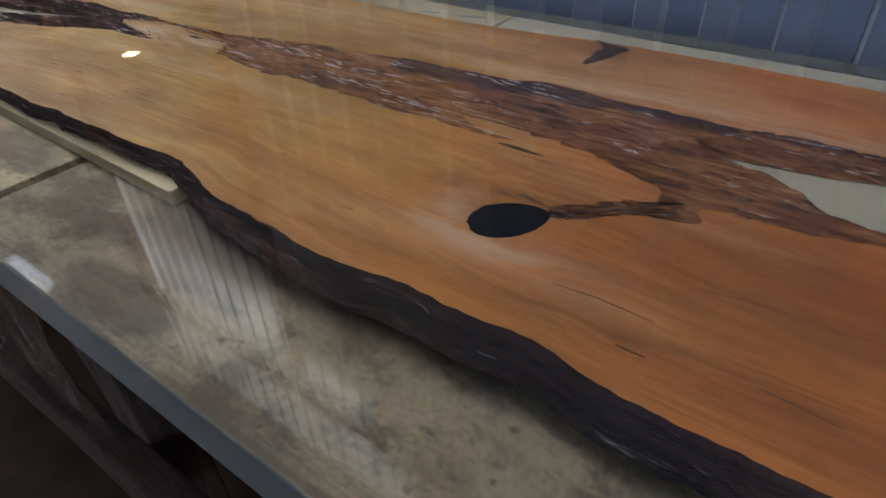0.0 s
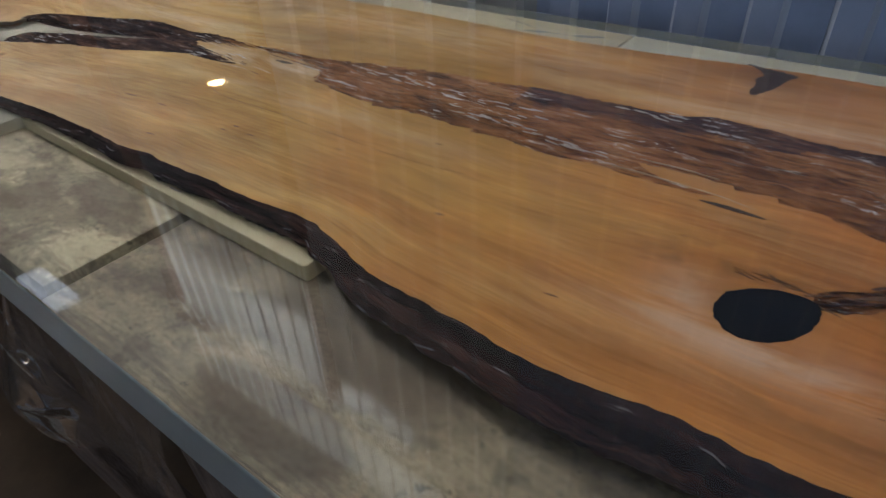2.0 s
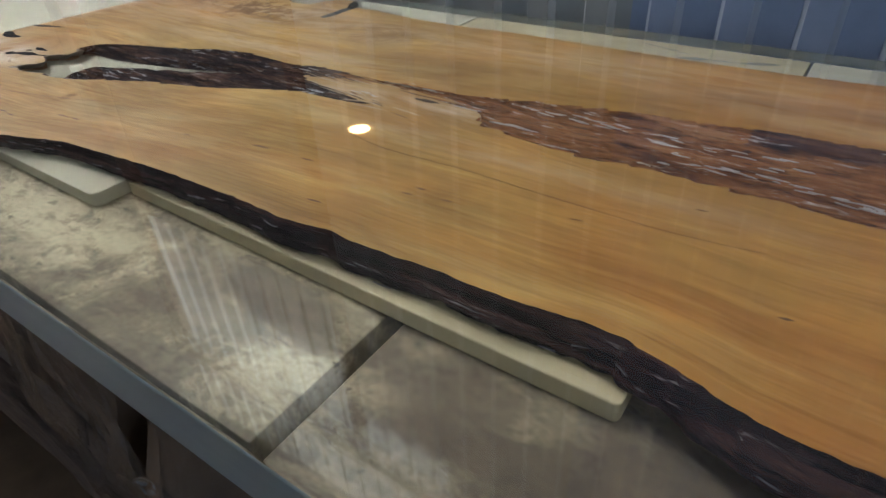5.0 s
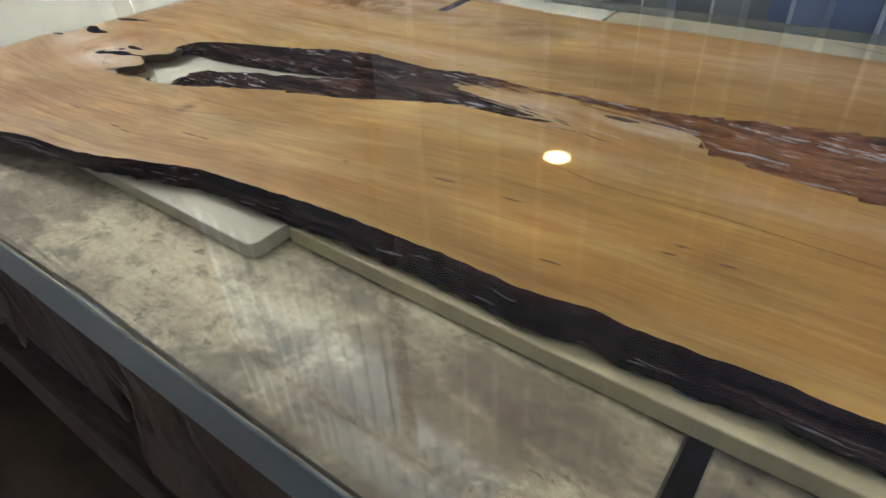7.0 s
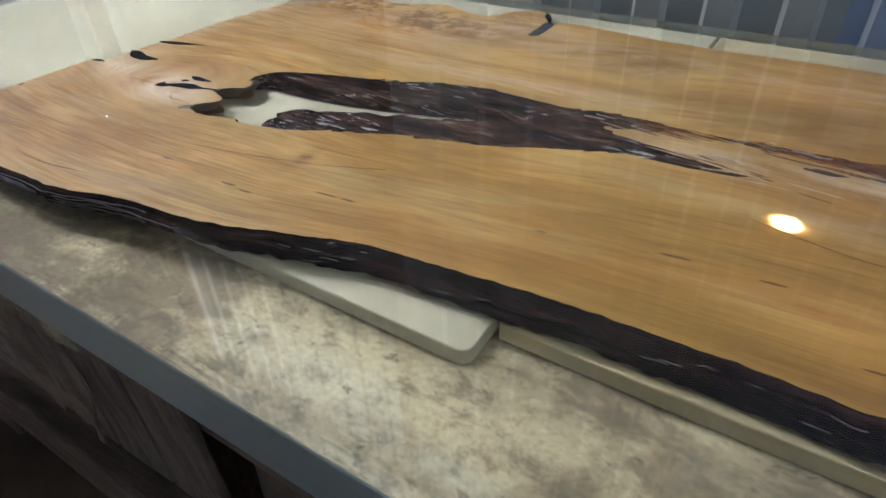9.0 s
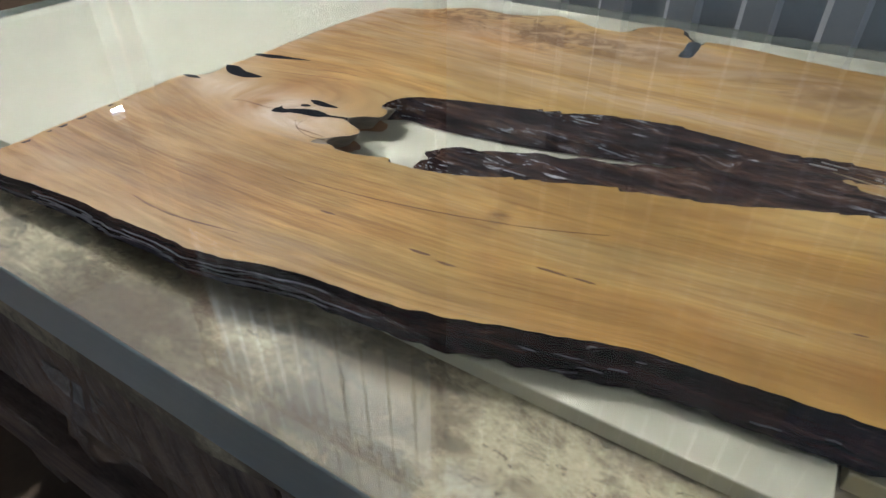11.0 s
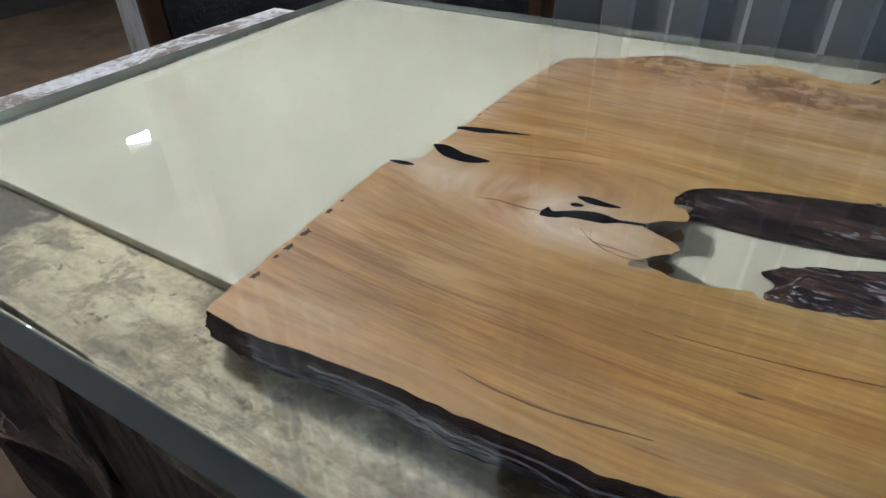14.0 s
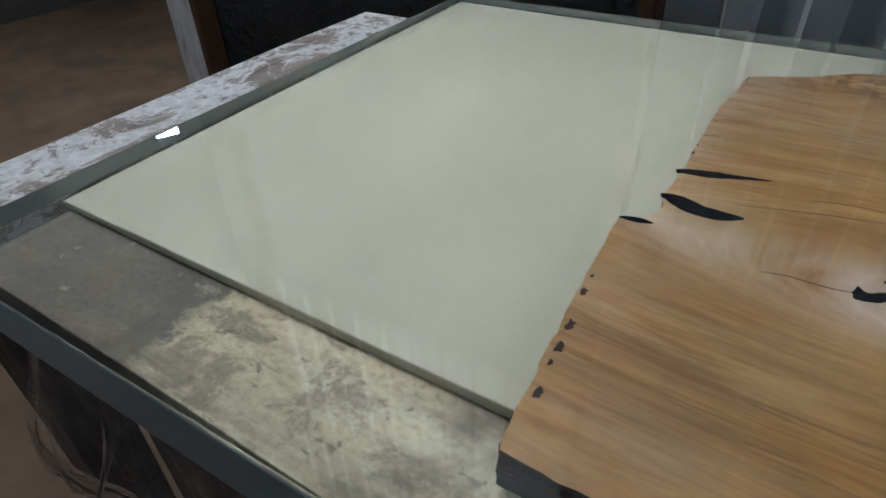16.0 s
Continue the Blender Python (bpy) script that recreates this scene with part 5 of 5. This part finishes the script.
def plaster_splash():
    """A dried lump of plaster on the apron boards."""
    bm = bmesh.new()
    bmesh.ops.create_uvsphere(bm, u_segments=28, v_segments=16, radius=1.0)
    for v in bm.verts:
        w = 1 + 0.45 * noise.noise(v.co * 1.7) + 0.25 * noise.noise(v.co * 5)
        v.co = Vector((v.co.x * 0.060 * w + v.co.z * 0.012, v.co.y * 0.007 * w, v.co.z * 0.026 * w))
        v.co += Vector((-2.035, NEAR + 0.034, BENCH - 0.18))
    return bm


SPLASH = mat_plain("dried_plaster", (0.10, 0.08, 0.065), (0.36, 0.34, 0.32), 26, 0.85, bump=0.6, dist=0.003)
part("plaster_splash", at_bench(plaster_splash()), SPLASH, bench, "whitish dried plaster splash", True)


def film_drape(x0, x1, z0, z1, y, seed):
    """Crumpled cling film that hangs from the bench edge in folds."""
    bm = bmesh.new()
    nx, nz = 130, 84
    g = []
    for i in range(nx):
        col = []
        for j in range(nz):
            u, w = i / (nx - 1), j / (nz - 1)
            px = x0 + (x1 - x0) * u
            pz = z1 + (z0 + 0.06 * noise.noise(Vector((px * 7, seed, 0))) - z1) * w
            fold = noise.noise(Vector((px * 11, pz * 4, seed))) * 0.045
            for turn, across, lengthwise, tall in ((0.25, 24, 2.4, 0.010), (-0.3, 13, 2.0, 0.014)):
                a, b = px + turn * pz, pz - turn * px
                fold += tall * (1 - abs(noise.noise(Vector((a * across, b * lengthwise, seed + across))))) ** 4
            col.append(bm.verts.new((px + 0.010 * noise.noise(Vector((px * 9, pz * 14, seed + 5))) * w, y - (0.2 + 0.8 * math.sin(w * 2.6)) * abs(fold) * 1.2, pz)))
        g.append(col)
    for i in range(nx - 1):
        for j in range(nz - 1):
            bm.faces.new((g[i][j], g[i + 1][j], g[i + 1][j + 1], g[i][j + 1]))
    bmesh.ops.solidify(bm, geom=bm.faces[:], thickness=0.0006)
    return bm


for x0, x1, z0, seed in ((-1.02, -0.66, 0.50, 1.0), (-1.42, -1.06, 0.47, 2.0), (-2.02, -1.72, 0.55, 3.0), (-2.66, -2.30, 0.52, 4.0)):
    film = thing("stretch_film", ((x0 + x1) / 2, NEAR + 0.02, BENCH - 0.03), "crumpled clear stretch film hanging from the bench", "plastic film", "film scraps on the bench")
    bm = film_drape(x0, x1, z0, BENCH - 0.002, NEAR + 0.020, seed)
    for v in bm.verts:
        v.co -= Vector(film.location)
    part("film", bm, FILM, film, smooth=True)
